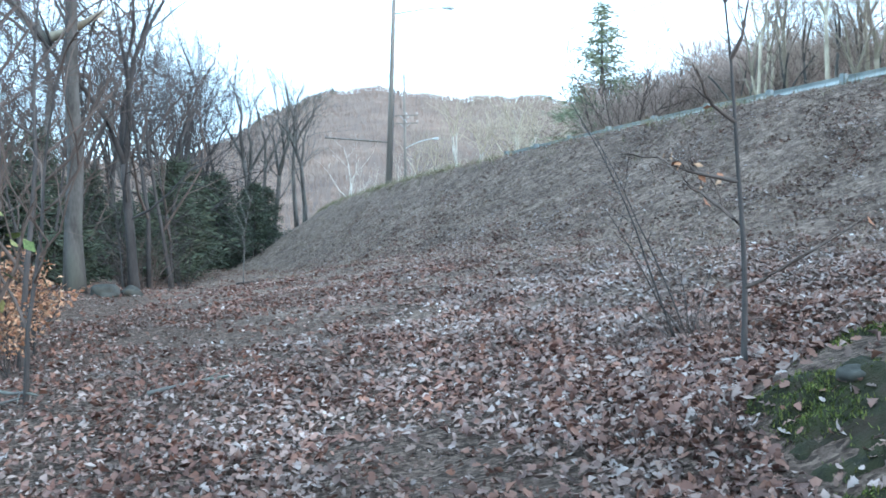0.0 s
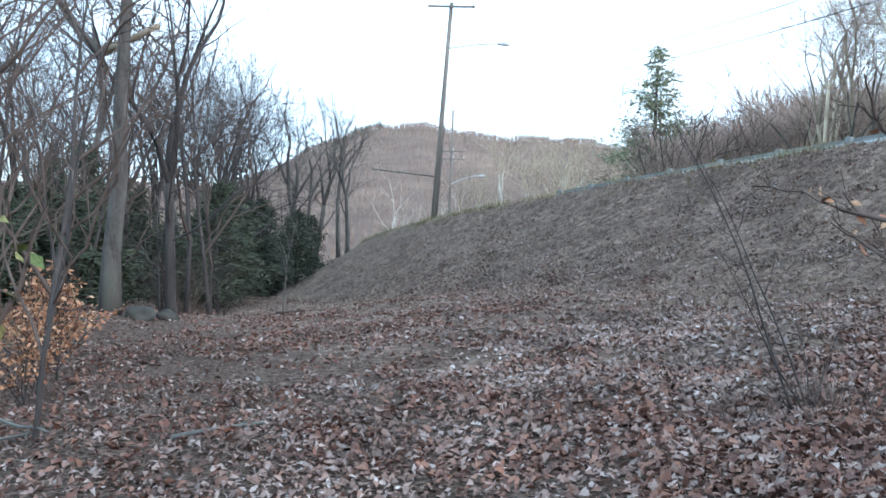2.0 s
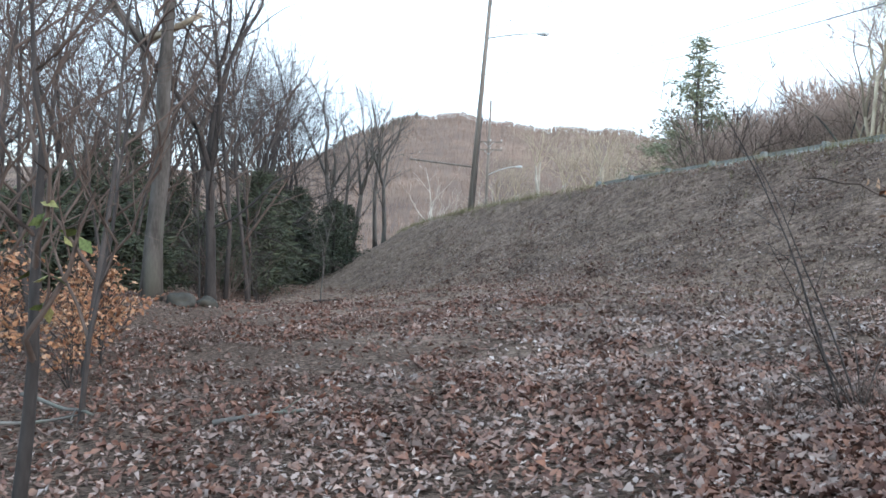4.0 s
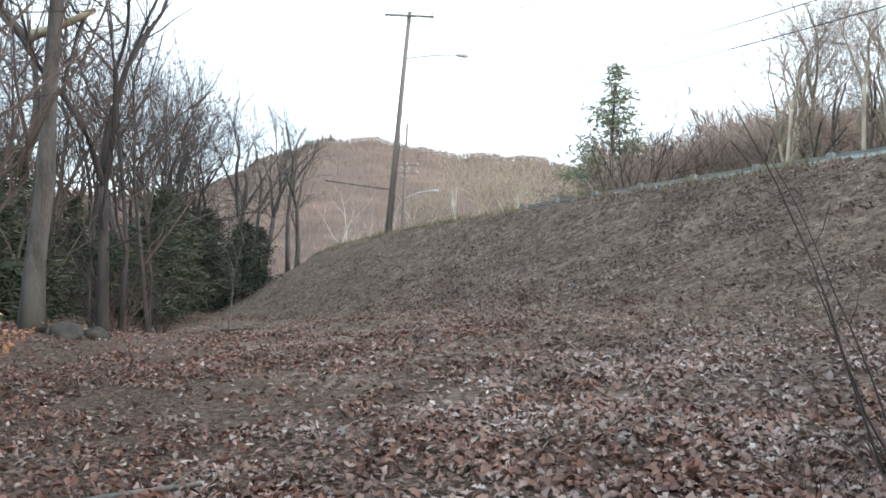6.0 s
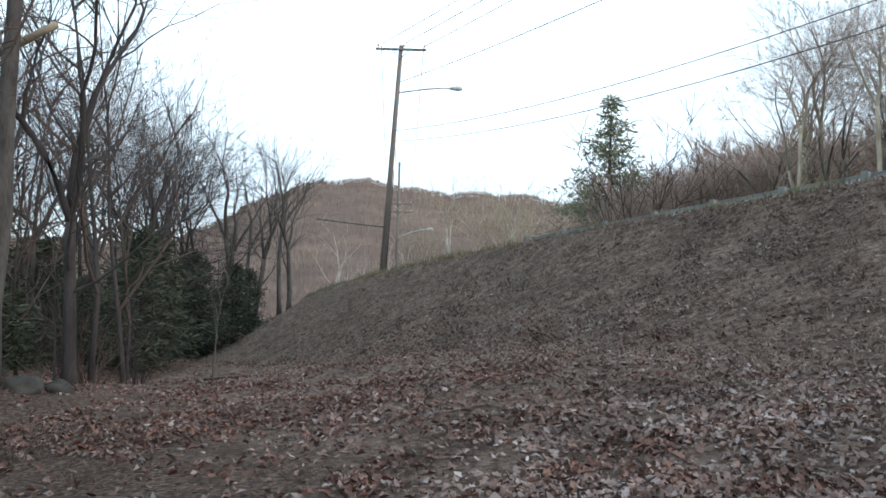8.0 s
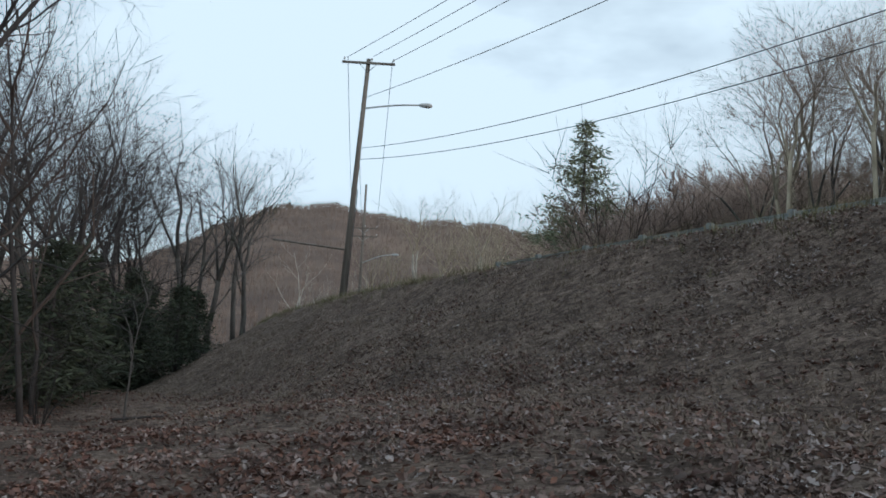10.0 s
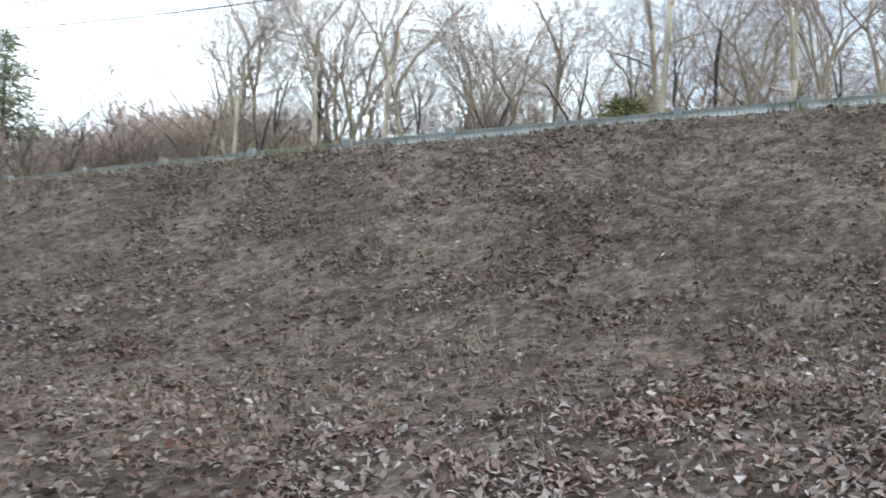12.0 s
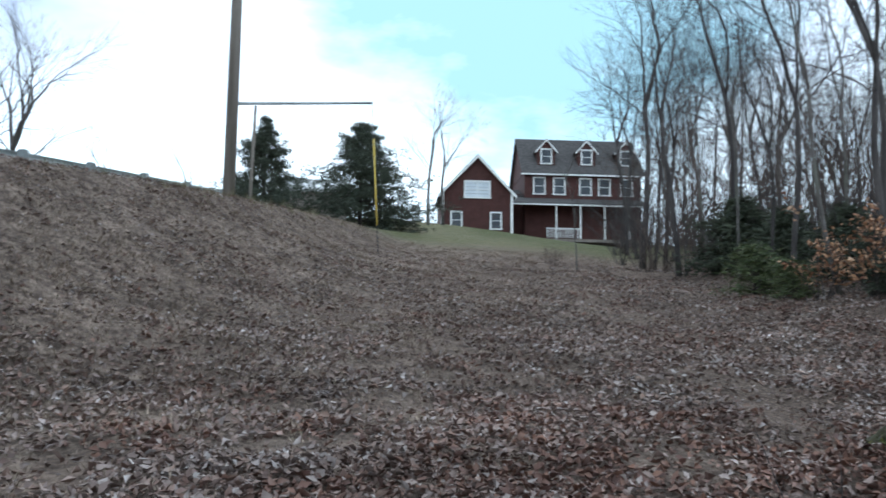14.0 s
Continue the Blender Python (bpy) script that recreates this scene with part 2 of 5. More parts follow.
def along(x, y):
    t = np.arctan2(y - CY, x - CX) - ANG0
    t = (t + np.pi) % (2 * np.pi) - np.pi
    return t * RAD, np.hypot(x - CX, y - CY) - RAD


def smooth(t):
    t = np.clip(t, 0, 1)
    return t * t * (3 - 2 * t)


def road_level(a):
    a = np.asarray(a, float)
    return RAIL_Z0 - RAIL_UP + RAIL_RISE * (np.where(a < 0, 96.5 * np.tanh(a / 96.5), a) - 0.0004 * np.maximum(a, 0) ** 2)


LATTICE = np.random.default_rng(3).uniform(-1, 1, (256, 256))


def lumps(x, y, f):
    """Smooth random bumps of wavelength 1 / f."""
    u, v = np.asarray(x) * f + 1000.0, np.asarray(y) * f + 1000.0
    i, j = np.floor(u).astype(int), np.floor(v).astype(int)
    p, q = u - i, v - j
    p, q = p * p * (3 - 2 * p), q * q * (3 - 2 * q)
    g = lambda m, n: LATTICE[m % 256, n % 256]
    return (g(i, j) * (1 - p) + g(i + 1, j) * p) * (1 - q) + (g(i, j + 1) * (1 - p) + g(i + 1, j + 1) * p) * q


def wobble(x, y):
    return 0.07 * lumps(x, y, 0.45) + 0.055 * lumps(x, y, 1.1) + 0.04 * lumps(x, y, 2.1)


def height(x, y):
    x, y = np.asarray(x, float), np.asarray(y, float)
    a, s = along(x, y)
    floor = (0.2035 + 0.219 * 48.2 * np.tanh((a - 5.9) / 48.2) - 0.1097 * 8.33 * np.tanh((s - 12.9) / 8.33) - 0.1463 * 8 * np.tanh((a - 5.9) / 8)
             + 0.0008 * np.clip(a - 12, 0, 70) ** 2)
    u = np.clip(s - 0.9, 0, 60)
    berm = 0.469 * np.exp(-(s - 1.6) ** 2)
    bank = road_level(a) + berm - np.where(u < 8, 0.2298 * u + 0.0464 * u * u, 4.81 + 0.72 * (u - 8))
    k = 1.034
    h = np.clip(0.5 + 0.5 * (bank - floor) / k, 0, 1)
    z = floor * (1 - h) + bank * h + k * h * (1 - h)
    z = np.where(s < 0.5, road_level(a) + berm - 0.02 * np.clip(-s - 12, 0, 200), z)
    z = z + 0.9 * smooth((s - 11) / 6) * smooth((2 - a) / 8) + 0.75 * smooth((a - 12) / 10) * smooth((s - 12) / 4) * smooth((60 - a) / 20) + 1.0 * smooth((a - 50) / 20)
    z = z + 1.0 * smooth((-6 - a) / 10) * smooth((s - 6) / 4) * smooth((40 - s) / 20)
    # the mossy bank beside the path
    z = z + 0.38 * np.exp(-(((x - 2.8) / 1.1) ** 2 + ((y - 3.2) / 1.3) ** 2) ** 2)
    near = np.exp(-(np.hypot(x, y - 8) / 45) ** 2)
    z = z + wobble(x, y) * near * np.where(s < 0.5, 0.0, smooth((s - 0.5) / 3))
    # the wooded ridge across the valley
    az, dist = np.degrees(np.arctan2(x, y)), np.hypot(x, y)
    crest = (9 + 27 * smooth((az + 21) / 11) + 5 * np.exp(-((az + 7) / 3.5) ** 2) - 6 * smooth((az - 3) / 8) + 24 * smooth((az - 12) / 16) - 36 * smooth((az - 36) / 24))
    crest = crest + 0.6 * np.sin(az * 1.7) + 0.25 * np.sin(az * 3.9 + 1)
    w = smooth((dist - 120) / 270) * (np.abs(az) < 110)
    return z * (1 - w) + crest * w - 4 * smooth((dist - 60) / 60) * (1 - w) * (az < 12) * (az > -70)


def on_ground(x, y, down=0.0):
    return float(height(x, y)) - down


# ---- mesh helpers ----
def mesh_object(name, verts, faces, mat, parent=None, label="", flat=False):
    me = bpy.data.meshes.new(name)
    me.from_pydata(verts, [], faces)
    me.materials.append(mat)
    if not flat:
        me.polygons.foreach_set("use_smooth", [True] * len(me.polygons))
    me.update()
    ob = new(name, me)
    if parent:
        ob.parent = parent
    if label:
        ob["label"] = label
    return ob


def part(name, bm, mat, parent, label=""):
    me = bpy.data.meshes.new(name)
    bm.to_mesh(me)
    bm.free()
    me.materials.append(mat)
    ob = new(name, me)
    if parent:
        ob.parent = parent
    if label:
        ob["label"] = label
    return ob


def thing(name, m, label, category, group=""):
    ob = new(name)
    ob.matrix_world = m
    return tagged(ob, label, category, group)


def box(size, at=(0, 0, 0), bevel=0.0, turn=None):
    bm = bmesh.new()
    bmesh.ops.create_cube(bm, size=1)
    bmesh.ops.scale(bm, vec=size, verts=bm.verts)
    if bevel:
        bmesh.ops.bevel(bm, geom=bm.edges[:], offset=bevel, segments=2, affect="EDGES")
    if turn:
        bmesh.ops.transform(bm, matrix=turn, verts=bm.verts)
    bmesh.ops.translate(bm, vec=at, verts=bm.verts)
    return bm


class Tubes:
    """Tapered round limbs gathered into one mesh."""

    def __init__(self):
        self.verts, self.faces = [], []

    def add(self, points, radii, sides=5, cap=True):
        base = len(self.verts)
        n = len(points)
        for i, (p, r) in enumerate(zip(points, radii)):
            d = (points[min(i + 1, n - 1)] - points[max(i - 1, 0)])
            d = d.normalized() if d.length > 1e-9 else Vector((0, 0, 1))
            x = d.orthogonal().normalized() if abs(d.z) < 0.9 else (Vector((1, 0, 0)) - d * d.x).normalized()
            y = d.cross(x)
            for k in range(sides):
                t = 2 * math.pi * k / sides
                self.verts.append(p + x * (r * math.cos(t)) + y * (r * math.sin(t)))
        for i in range(n - 1):
            for k in range(sides):
                a, b = base + i * sides + k, base + i * sides + (k + 1) % sides
                self.faces.append((a, b, b + sides, a + sides))
        if cap:
            self.faces.append(tuple(base + (n - 1) * sides + k for k in range(sides)))
            self.faces.append(tuple(base + k for k in reversed(range(sides))))

    def twig(self, p, q, r):
        """A three-sided twig that ends in a point."""
        d = (q - p).normalized()
        x = d.orthogonal().normalized() * r
        y = d.cross(x)
        b = len(self.verts)
        self.verts += [p + x, p - x * 0.5 + y * 0.87, p - x * 0.5 - y * 0.87, q]
        self.faces += [(b, b + 1, b + 3), (b + 1, b + 2, b + 3), (b + 2, b, b + 3)]

    def object(self, name, mat, parent=None, label=""):
        return mesh_object(name, self.verts, self.faces, mat, parent, label)


def limb_path(rng, start, way, length, steps, wander, lift):
    pts, d = [Vector(start)], Vector(way).normalized()
    for _ in range(steps):
        d = (d + Vector((rng.gauss(0, wander), rng.gauss(0, wander), rng.gauss(0, wander) + lift))).normalized()
        pts.append(pts[-1] + d * (length / steps))
    return pts


def point_on(pts, t):
    f = t * (len(pts) - 1)
    i = min(int(f), len(pts) - 2)
    return pts[i].lerp(pts[i + 1], f - i), (pts[i + 1] - pts[i]).normalized()


def side_way(rng, d, spread):
    x = d.orthogonal().normalized()
    y = d.cross(x)
    t = rng.uniform(0, 2 * math.pi)
    return (d * math.cos(spread) + (x * math.cos(t) + y * math.sin(t)) * math.sin(spread)).normalized()


def bare_tree(name, seed, tall, thick, first=0.4, limbs=9, bark=None, twig=None, label="", category="tree", group="", fork=0.0, lean=0.05, spread=0.75, sub=5, tw=5, reach=1.0):
    """A leafless tree: trunk, limbs and a crown of thin twigs."""
    rng = random.Random(seed)
    root = thing(name, Matrix(), label, category, group)
    trunk, crown = Tubes(), Tubes()
    start = Vector((0, 0, -0.25))
    pts = limb_path(rng, start, (rng.gauss(0, lean), rng.gauss(0, lean), 1), tall, 9, 0.055, 0.02)
    n = len(pts)
    rad = [thick * (1.0 - 0.93 * (i / (n - 1)) ** 0.9) * (1.25 if i == 0 else 1) for i in range(n)]
    trunk.add(pts, rad, 9)
    stems = [(pts, rad)]
    if fork:
        p, d = point_on(pts, fork)
        q = limb_path(rng, p, side_way(rng, d, 0.3), tall * (1 - fork) * 0.95, 7, 0.07, 0.06)
        r2 = [thick * 0.62 * (1 - 0.9 * i / 7) for i in range(8)]
        trunk.add(q, r2, 7)
        stems.append((q, r2))
    for si, (sp, sr) in enumerate(stems):
        lo = first if si == 0 else 0.2
        for k in range(limbs if si == 0 else limbs * 2 // 3):
            t = lo + (1 - lo) * (k + rng.random() * 0.8) / (limbs if si == 0 else limbs * 2 // 3)
            t = min(t, 0.97)
            p, d = point_on(sp, t)
            r = max(sr[min(int(t * (len(sr) - 1)), len(sr) - 1)] * 0.55, 0.012)
            ln = reach * tall * (0.2 + 0.3 * (1 - t)) * rng.uniform(0.7, 1.2)
            q = limb_path(rng, p, side_way(rng, d, spread * rng.uniform(0.8, 1.35)), ln, 5, 0.2, 0.1)
            crown.add(q, [r * (1 - 0.85 * i / 5) + 0.004 for i in range(6)], 5, False)
            for j in range(sub):
                tt = 0.25 + 0.75 * (j + rng.random()) / sub
                p2, d2 = point_on(q, min(tt, 0.98))
                l2 = ln * rng.uniform(0.3, 0.55)
                q2 = limb_path(rng, p2, side_way(rng, d2, rng.uniform(0.4, 0.8)), l2, 3, 0.22, 0.09)
                r3 = max(r * (1 - 0.8 * tt) * 0.55, 0.008 if tall > 6 else 0.003)
                crown.add(q2, [r3 * (1 - 0.75 * i / 3) + 0.003 for i in range(4)], 3, False)
                for _ in range(tw):
                    p3, d3 = point_on(q2, rng.uniform(0.25, 0.97))
                    q3 = limb_path(rng, p3, side_way(rng, d3, rng.uniform(0.35, 0.7)), l2 * rng.uniform(0.35, 0.75), 1, 0.14, 0.08)
                    crown.add(q3, [r3 * 0.5, 0.003], 3, False)
    trunk.object("trunk", bark or M_BARK, root)
    crown.object("crown", twig or M_TWIG, root)
    return root


def crowned_tree(name, seed, tall, thick, fork=0.35, leaders=3, open_out=0.42, bark=None, twig=None, label="", category="tree", group="", lean=0.05, levels=5, lift=0.015, side=0.85, wander=0.11, fine=0.0042, ends=0.4):
    """A leafless tree whose trunk forks again and again into a wide fan of fine twigs."""
    rng = random.Random(seed)
    root = thing(name, Matrix(), label, category, group)
    trunk, crown = Tubes(), Tubes()
    pts = limb_path(rng, (0, 0, -0.25), (rng.gauss(0, lean), rng.gauss(0, lean), 1), tall * fork, 6, 0.045, 0.03)
    trunk.add(pts, [thick * (1.3 if i == 0 else 1.0 - 0.05 * i) for i in range(7)], 9)

    def grow(p, d, length, r, level):
        if level == levels:
            for _ in range(2 if rng.random() < ends else 1):
                way = side_way(rng, d, rng.uniform(0.05, 0.3))
                crown.twig(p, p + way * (length * rng.uniform(0.8, 1.4)), max(r, fine))
            return
        steps = 4 if level < 2 else (3 if level < levels - 2 else (2 if level < levels - 1 else 1))
        q = limb_path(rng, p, d, length, steps, wander + 0.02 * level, lift)
        radii = [max(r * (1 - 0.34 * i / steps), 0.003) for i in range(steps + 1)]
        (trunk if level == 0 else crown).add(q, radii, 7 if level == 0 else (5 if level == 1 else 3), False)
        way = (q[-1] - q[-2]).normalized()
        for k in range(2):
            grow(q[-1], side_way(rng, way, open_out * rng.uniform(0.5, 1.15)), length * rng.uniform(0.66, 0.84), radii[-1] * (0.82 if k == 0 else 0.62), level + 1)
        for _ in range(2 if level in (1, 2, 4) else 1):
            if rng.random() < side:
                t = rng.uniform(0.3, 0.85)
                m, dm = point_on(q, t)
                grow(m, side_way(rng, dm, open_out * rng.uniform(1.3, 2.1)), length * rng.uniform(0.55, 0.8), r * 0.42, level + 1)

    top, way = pts[-1], (pts[-1] - pts[-2]).normalized()
    total = sum(0.72 ** k for k in range(levels + 1))
    first = tall * (1 - fork) / total * 1.06
    for k in range(leaders):
        grow(top, side_way(rng, way, open_out * rng.uniform(0.25, 0.95)), first * rng.uniform(0.85, 1.1), thick * (0.72 if k == 0 else 0.55), 0)
    for _ in range(2):
        m, dm = point_on(pts, rng.uniform(0.55, 0.95))
        grow(m, side_way(rng, dm, open_out * rng.uniform(1.6, 2.4)), first * rng.uniform(0.5, 0.8), thick * 0.3, 2)
    grown = tall / max(v.z for v in crown.verts)
    for t in (trunk, crown):
        t.verts = [v * grown for v in t.verts]
    trunk.object("trunk", bark or M_BARK, root)
    crown.object("crown", twig or M_TWIG, root)
    return root


def sprays(rng, verts, faces, at, size, count, flatten=0.6, droop=0.0):
    """Clumps of narrow needles or leaves about a point."""
    for _ in range(count):
        d = Vector((rng.gauss(0, 1), rng.gauss(0, 1), rng.gauss(0, flatten) - droop)).normalized()
        side = d.cross(Vector((rng.gauss(0, 1), rng.gauss(0, 1), rng.gauss(0, 1)))).normalized() * size * rng.uniform(0.045, 0.09)
        c = Vector(at) + d * size * rng.uniform(0.05, 0.4)
        tip = c + d * size * rng.uniform(0.6, 1.2)
        i = len(verts)
        mid = (c + tip) / 2
        verts += [c, mid + side, tip, mid - side]
        faces.append((i, i + 1, i + 2, i + 3))


def evergreen(name, seed, tall, wide, mat, label, sparse=1.0, first=0.1, size=0.3, group="", category="conifer", shape=1.0, needles=9):
    """A conifer: straight trunk, whorls of boughs, needles in clumps."""
    rng = random.Random(seed)
    root = thing(name, Matrix(), label, category, group)
    trunk = Tubes()
    trunk.add([Vector((0, 0, -0.2)), Vector((0, 0, tall * 0.5)), Vector((0, 0, tall))], [tall * 0.016 + 0.03, tall * 0.01 + 0.02, 0.015], 7)
    verts, faces = [], []
    z = tall * first
    while z < tall * 0.99:
        t = (z / tall - first) / (1 - first)
        reach = wide * (1 - t) ** shape * rng.uniform(0.7, 1.1) + 0.12
        for _ in range(max(3, int(6 * sparse))):
            ang = rng.uniform(0, 2 * math.pi)
            ln = reach * rng.uniform(0.55, 1.1)
            q = limb_path(rng, (0, 0, z), (math.cos(ang), math.sin(ang), rng.uniform(-0.15, 0.3)), ln, 3, 0.08, 0.03)
            trunk.add(q, [0.012 + 0.008 * ln, 0.01 + 0.004 * ln, 0.008, 0.004], 3, False)
            k = max(2, int(ln / size * 1.9 * sparse))
            for j in range(k):
                p, _d = point_on(q, min(0.99, 0.25 + 0.75 * (j + rng.random()) / k))
                p = p + Vector((rng.gauss(0, 0.1), rng.gauss(0, 0.1), rng.gauss(0, 0.06))) * ln
                sprays(rng, verts, faces, p, size, needles, 0.45, 0.1)
        z += tall * 0.033 * rng.uniform(0.7, 1.4) * (1.3 - 0.6 * t)
    trunk.object("trunk", M_BARK_DARK, root)
    mesh_object("crown", verts, faces, mat, root)
    return root


def place(ob, x, y, turn=0.0, size=1.0, down=0.0, tilt=0.0):
    ob.matrix_world = Matrix.Translation((x, y, on_ground(x, y, down))) @ pose(0, 0, 0, tilt, 0, turn) @ Matrix.Scale(size, 4)
    return ob


def copy_at(ob, x, y, turn=0.0, size=1.0, down=0.0, tilt=0.0):
    c = copy_thing(ob, Matrix())
    return place(c, x, y, turn, size, down, tilt)


# ---- ground ----
def axis_steps(near, lo, hi, cell, grow):
    out, v, c = [near], near, cell
    vs = [near]
    while v < hi:
        c = cell if v - near < 22 else c * grow
        v += c
        vs.append(v)
    v, c = near, cell
    back = []
    while v > lo:
        c = cell if near - v < 22 else c * grow
        v -= c
        back.append(v)
    return np.array(back[::-1] + vs)


def build_ground():
    xs, ys = axis_steps(3.0, -2500, 2500, 0.34, 1.075), axis_steps(9.0, -2500, 2500, 0.34, 1.075)
    gx, gy = np.meshgrid(xs, ys)
    gz = height(gx, gy)
    nx, ny = len(xs), len(ys)
    verts = np.stack([gx, gy, gz], -1).reshape(-1, 3)
    i = np.arange(nx * ny).reshape(ny, nx)
    quads = np.stack([i[:-1, :-1], i[:-1, 1:], i[1:, 1:], i[1:, :-1]], -1).reshape(-1, 4)
    me = bpy.data.meshes.new("ground")
    me.vertices.add(len(verts))
    me.vertices.foreach_set("co", verts.ravel())
    me.loops.add(quads.size)
    me.loops.foreach_set("vertex_index", quads.ravel())
    me.polygons.add(len(quads))
    me.polygons.foreach_set("loop_start", np.arange(0, quads.size, 4))
    me.polygons.foreach_set("use_smooth", np.ones(len(quads), bool))
    me.update()
    a, s = along(gx, gy)
    grass = smooth((16.3 - s) / 4.5) * smooth((s + 1) / 1.0) * (1 - 0.45 * smooth((a - 4) / 10) * smooth((s - 4) / 4))
    lawn = smooth((a - 30) / 10) * smooth((s + 1) / 2) * smooth((26 - s) / 6)
    far = smooth((np.hypot(gx, gy) - 70) / 60)
    col = np.stack([grass, lawn, far, np.ones_like(far)], -1).reshape(-1)
    attr = me.color_attributes.new("cover", "FLOAT_COLOR", "POINT")
    attr.data.foreach_set("color", col.astype(np.float32))
    ob = new("ground", me)
    me.materials.append(ground_material())
    return tagged(ob, "leaf-strewn valley floor and dry grassy embankment", "ground", kind="structure")


def ground_material():
    m = bpy.data.materials.new("ground_cover")
    m.use_nodes = True
    n, l = m.node_tree.nodes, m.node_tree.links
    b = n["Principled BSDF"]
    b.inputs["Roughness"].default_value, b.inputs["Specular IOR Level"].default_value = 0.95, 0.1
    at = n.new("ShaderNodeAttribute")
    at.attribute_name = "cover"
    sep = n.new("ShaderNodeSeparateColor")
    l.new(at.outputs["Color"], sep.inputs[0])
    tex = n.new("ShaderNodeTexCoord")

    def two(low, high, scale, detail=6):
        nz = n.new("ShaderNodeTexNoise")
        nz.inputs["Scale"].default_value, nz.inputs["Detail"].default_value, nz.inputs["Roughness"].default_value = scale, detail, 0.65
        l.new(tex.outputs["Object"], nz.inputs["Vector"])
        mr = n.new("ShaderNodeMapRange")
        mr.inputs[1].default_value, mr.inputs[2].default_value = 0.35, 0.65
        l.new(nz.outputs["Fac"], mr.inputs[0])
        mx = n.new("ShaderNodeMix")
        mx.data_type = "RGBA"
        mx.inputs[6].default_value, mx.inputs[7].default_value = (*low, 1), (*high, 1)
        l.new(mr.outputs[0], mx.inputs[0])
        return mx.outputs[2], nz

    def over(fac, under, top):
        mx = n.new("ShaderNodeMix")
        mx.data_type = "RGBA"
        l.new(fac, mx.inputs[0])
        l.new(under, mx.inputs[6])
        l.new(top, mx.inputs[7])
        return mx.outputs[2]

    litter, nz = two((0.058, 0.039, 0.031), (0.165, 0.121, 0.096), 20)
    grass, _ = two((0.09, 0.063, 0.051), (0.252, 0.189, 0.15), 5)
    lawn, _ = two((0.07, 0.085, 0.035), (0.13, 0.12, 0.06), 2)
    hill, _ = two((0.13, 0.098, 0.084), (0.235, 0.172, 0.136), 0.035)
    # matted scraps of leaf, each with a tone of its own
    def scraps(colour, scale, least, most):
        vo = n.new("ShaderNodeTexVoronoi")
        vo.inputs["Scale"].default_value = scale
        warp = n.new("ShaderNodeMapping")
        warp.inputs["Rotation"].default_value, warp.inputs["Scale"].default_value = (0.3, 0.5, 0.7), (1, 1.7, 1)
        l.new(tex.outputs["Object"], warp.inputs[0])
        l.new(warp.outputs[0], vo.inputs["Vector"])
        sc = n.new("ShaderNodeSeparateColor")
        l.new(vo.outputs["Color"], sc.inputs[0])
        tone = n.new("ShaderNodeMapRange")
        tone.inputs[3].default_value, tone.inputs[4].default_value = least, most
        l.new(sc.outputs[0], tone.inputs[0])
        hv = n.new("ShaderNodeHueSaturation")
        l.new(tone.outputs[0], hv.inputs["Value"])
        l.new(colour, hv.inputs["Color"])
        return hv.outputs[0]

    litter, grass = scraps(litter, 24, 0.45, 1.75), scraps(grass, 15, 0.65, 1.35)
    # the edge between grass and leaves is ragged
    edge = n.new("ShaderNodeTexNoise")
    edge.inputs["Scale"].default_value, edge.inputs["Detail"].default_value = 1.3, 5
    l.new(tex.outputs["Object"], edge.inputs["Vector"])
    sub = n.new("ShaderNodeMath")
    sub.operation = "ADD"
    l.new(sep.outputs[0], sub.inputs[0])
    l.new(edge.outputs["Fac"], sub.inputs[1])
    er = n.new("ShaderNodeMapRange")
    er.inputs[1].default_value, er.inputs[2].default_value = 0.75, 1.25
    l.new(sub.outputs[0], er.inputs[0])
    # broad darker and paler swathes in the dry grass
    swathe = n.new("ShaderNodeTexNoise")
    swathe.inputs["Scale"].default_value, swathe.inputs["Detail"].default_value, swathe.inputs["Roughness"].default_value = 0.8, 5, 0.6
    l.new(tex.outputs["Object"], swathe.inputs["Vector"])
    sw = n.new("ShaderNodeMapRange")
    sw.inputs[1].default_value, sw.inputs[2].default_value, sw.inputs[3].default_value, sw.inputs[4].default_value = 0.35, 0.65, 0.72, 1.22
    l.new(swathe.outputs["Fac"], sw.inputs[0])
    sh = n.new("ShaderNodeHueSaturation")
    l.new(sw.outputs[0], sh.inputs["Value"])
    l.new(grass, sh.inputs["Color"])
    grass = sh.outputs[0]
    c = over(er.outputs[0], litter, grass)
    c = over(sep.outputs[1], c, lawn)
    c = over(sep.outputs[2], c, hill)
    l.new(c, b.inputs["Base Color"])
    bp = n.new("ShaderNodeBump")
    bp.inputs["Strength"].default_value, bp.inputs["Distance"].default_value = 0.9, 0.12
    tufts = n.new("ShaderNodeTexNoise")
    tufts.inputs["Scale"].default_value, tufts.inputs["Detail"].default_value = 2.4, 6
    l.new(tex.outputs["Object"], tufts.inputs["Vector"])
    hs = n.new("ShaderNodeMath")
    hs.operation = "MULTIPLY_ADD"
    hs.inputs[1].default_value = 1.1
    l.new(tufts.outputs["Fac"], hs.inputs[0])
    l.new(nz.outputs["Fac"], hs.inputs[2])
    l.new(hs.outputs[0], bp.inputs["Height"])
    l.new(bp.outputs[0], b.inputs["Normal"])
    return m


build_ground()


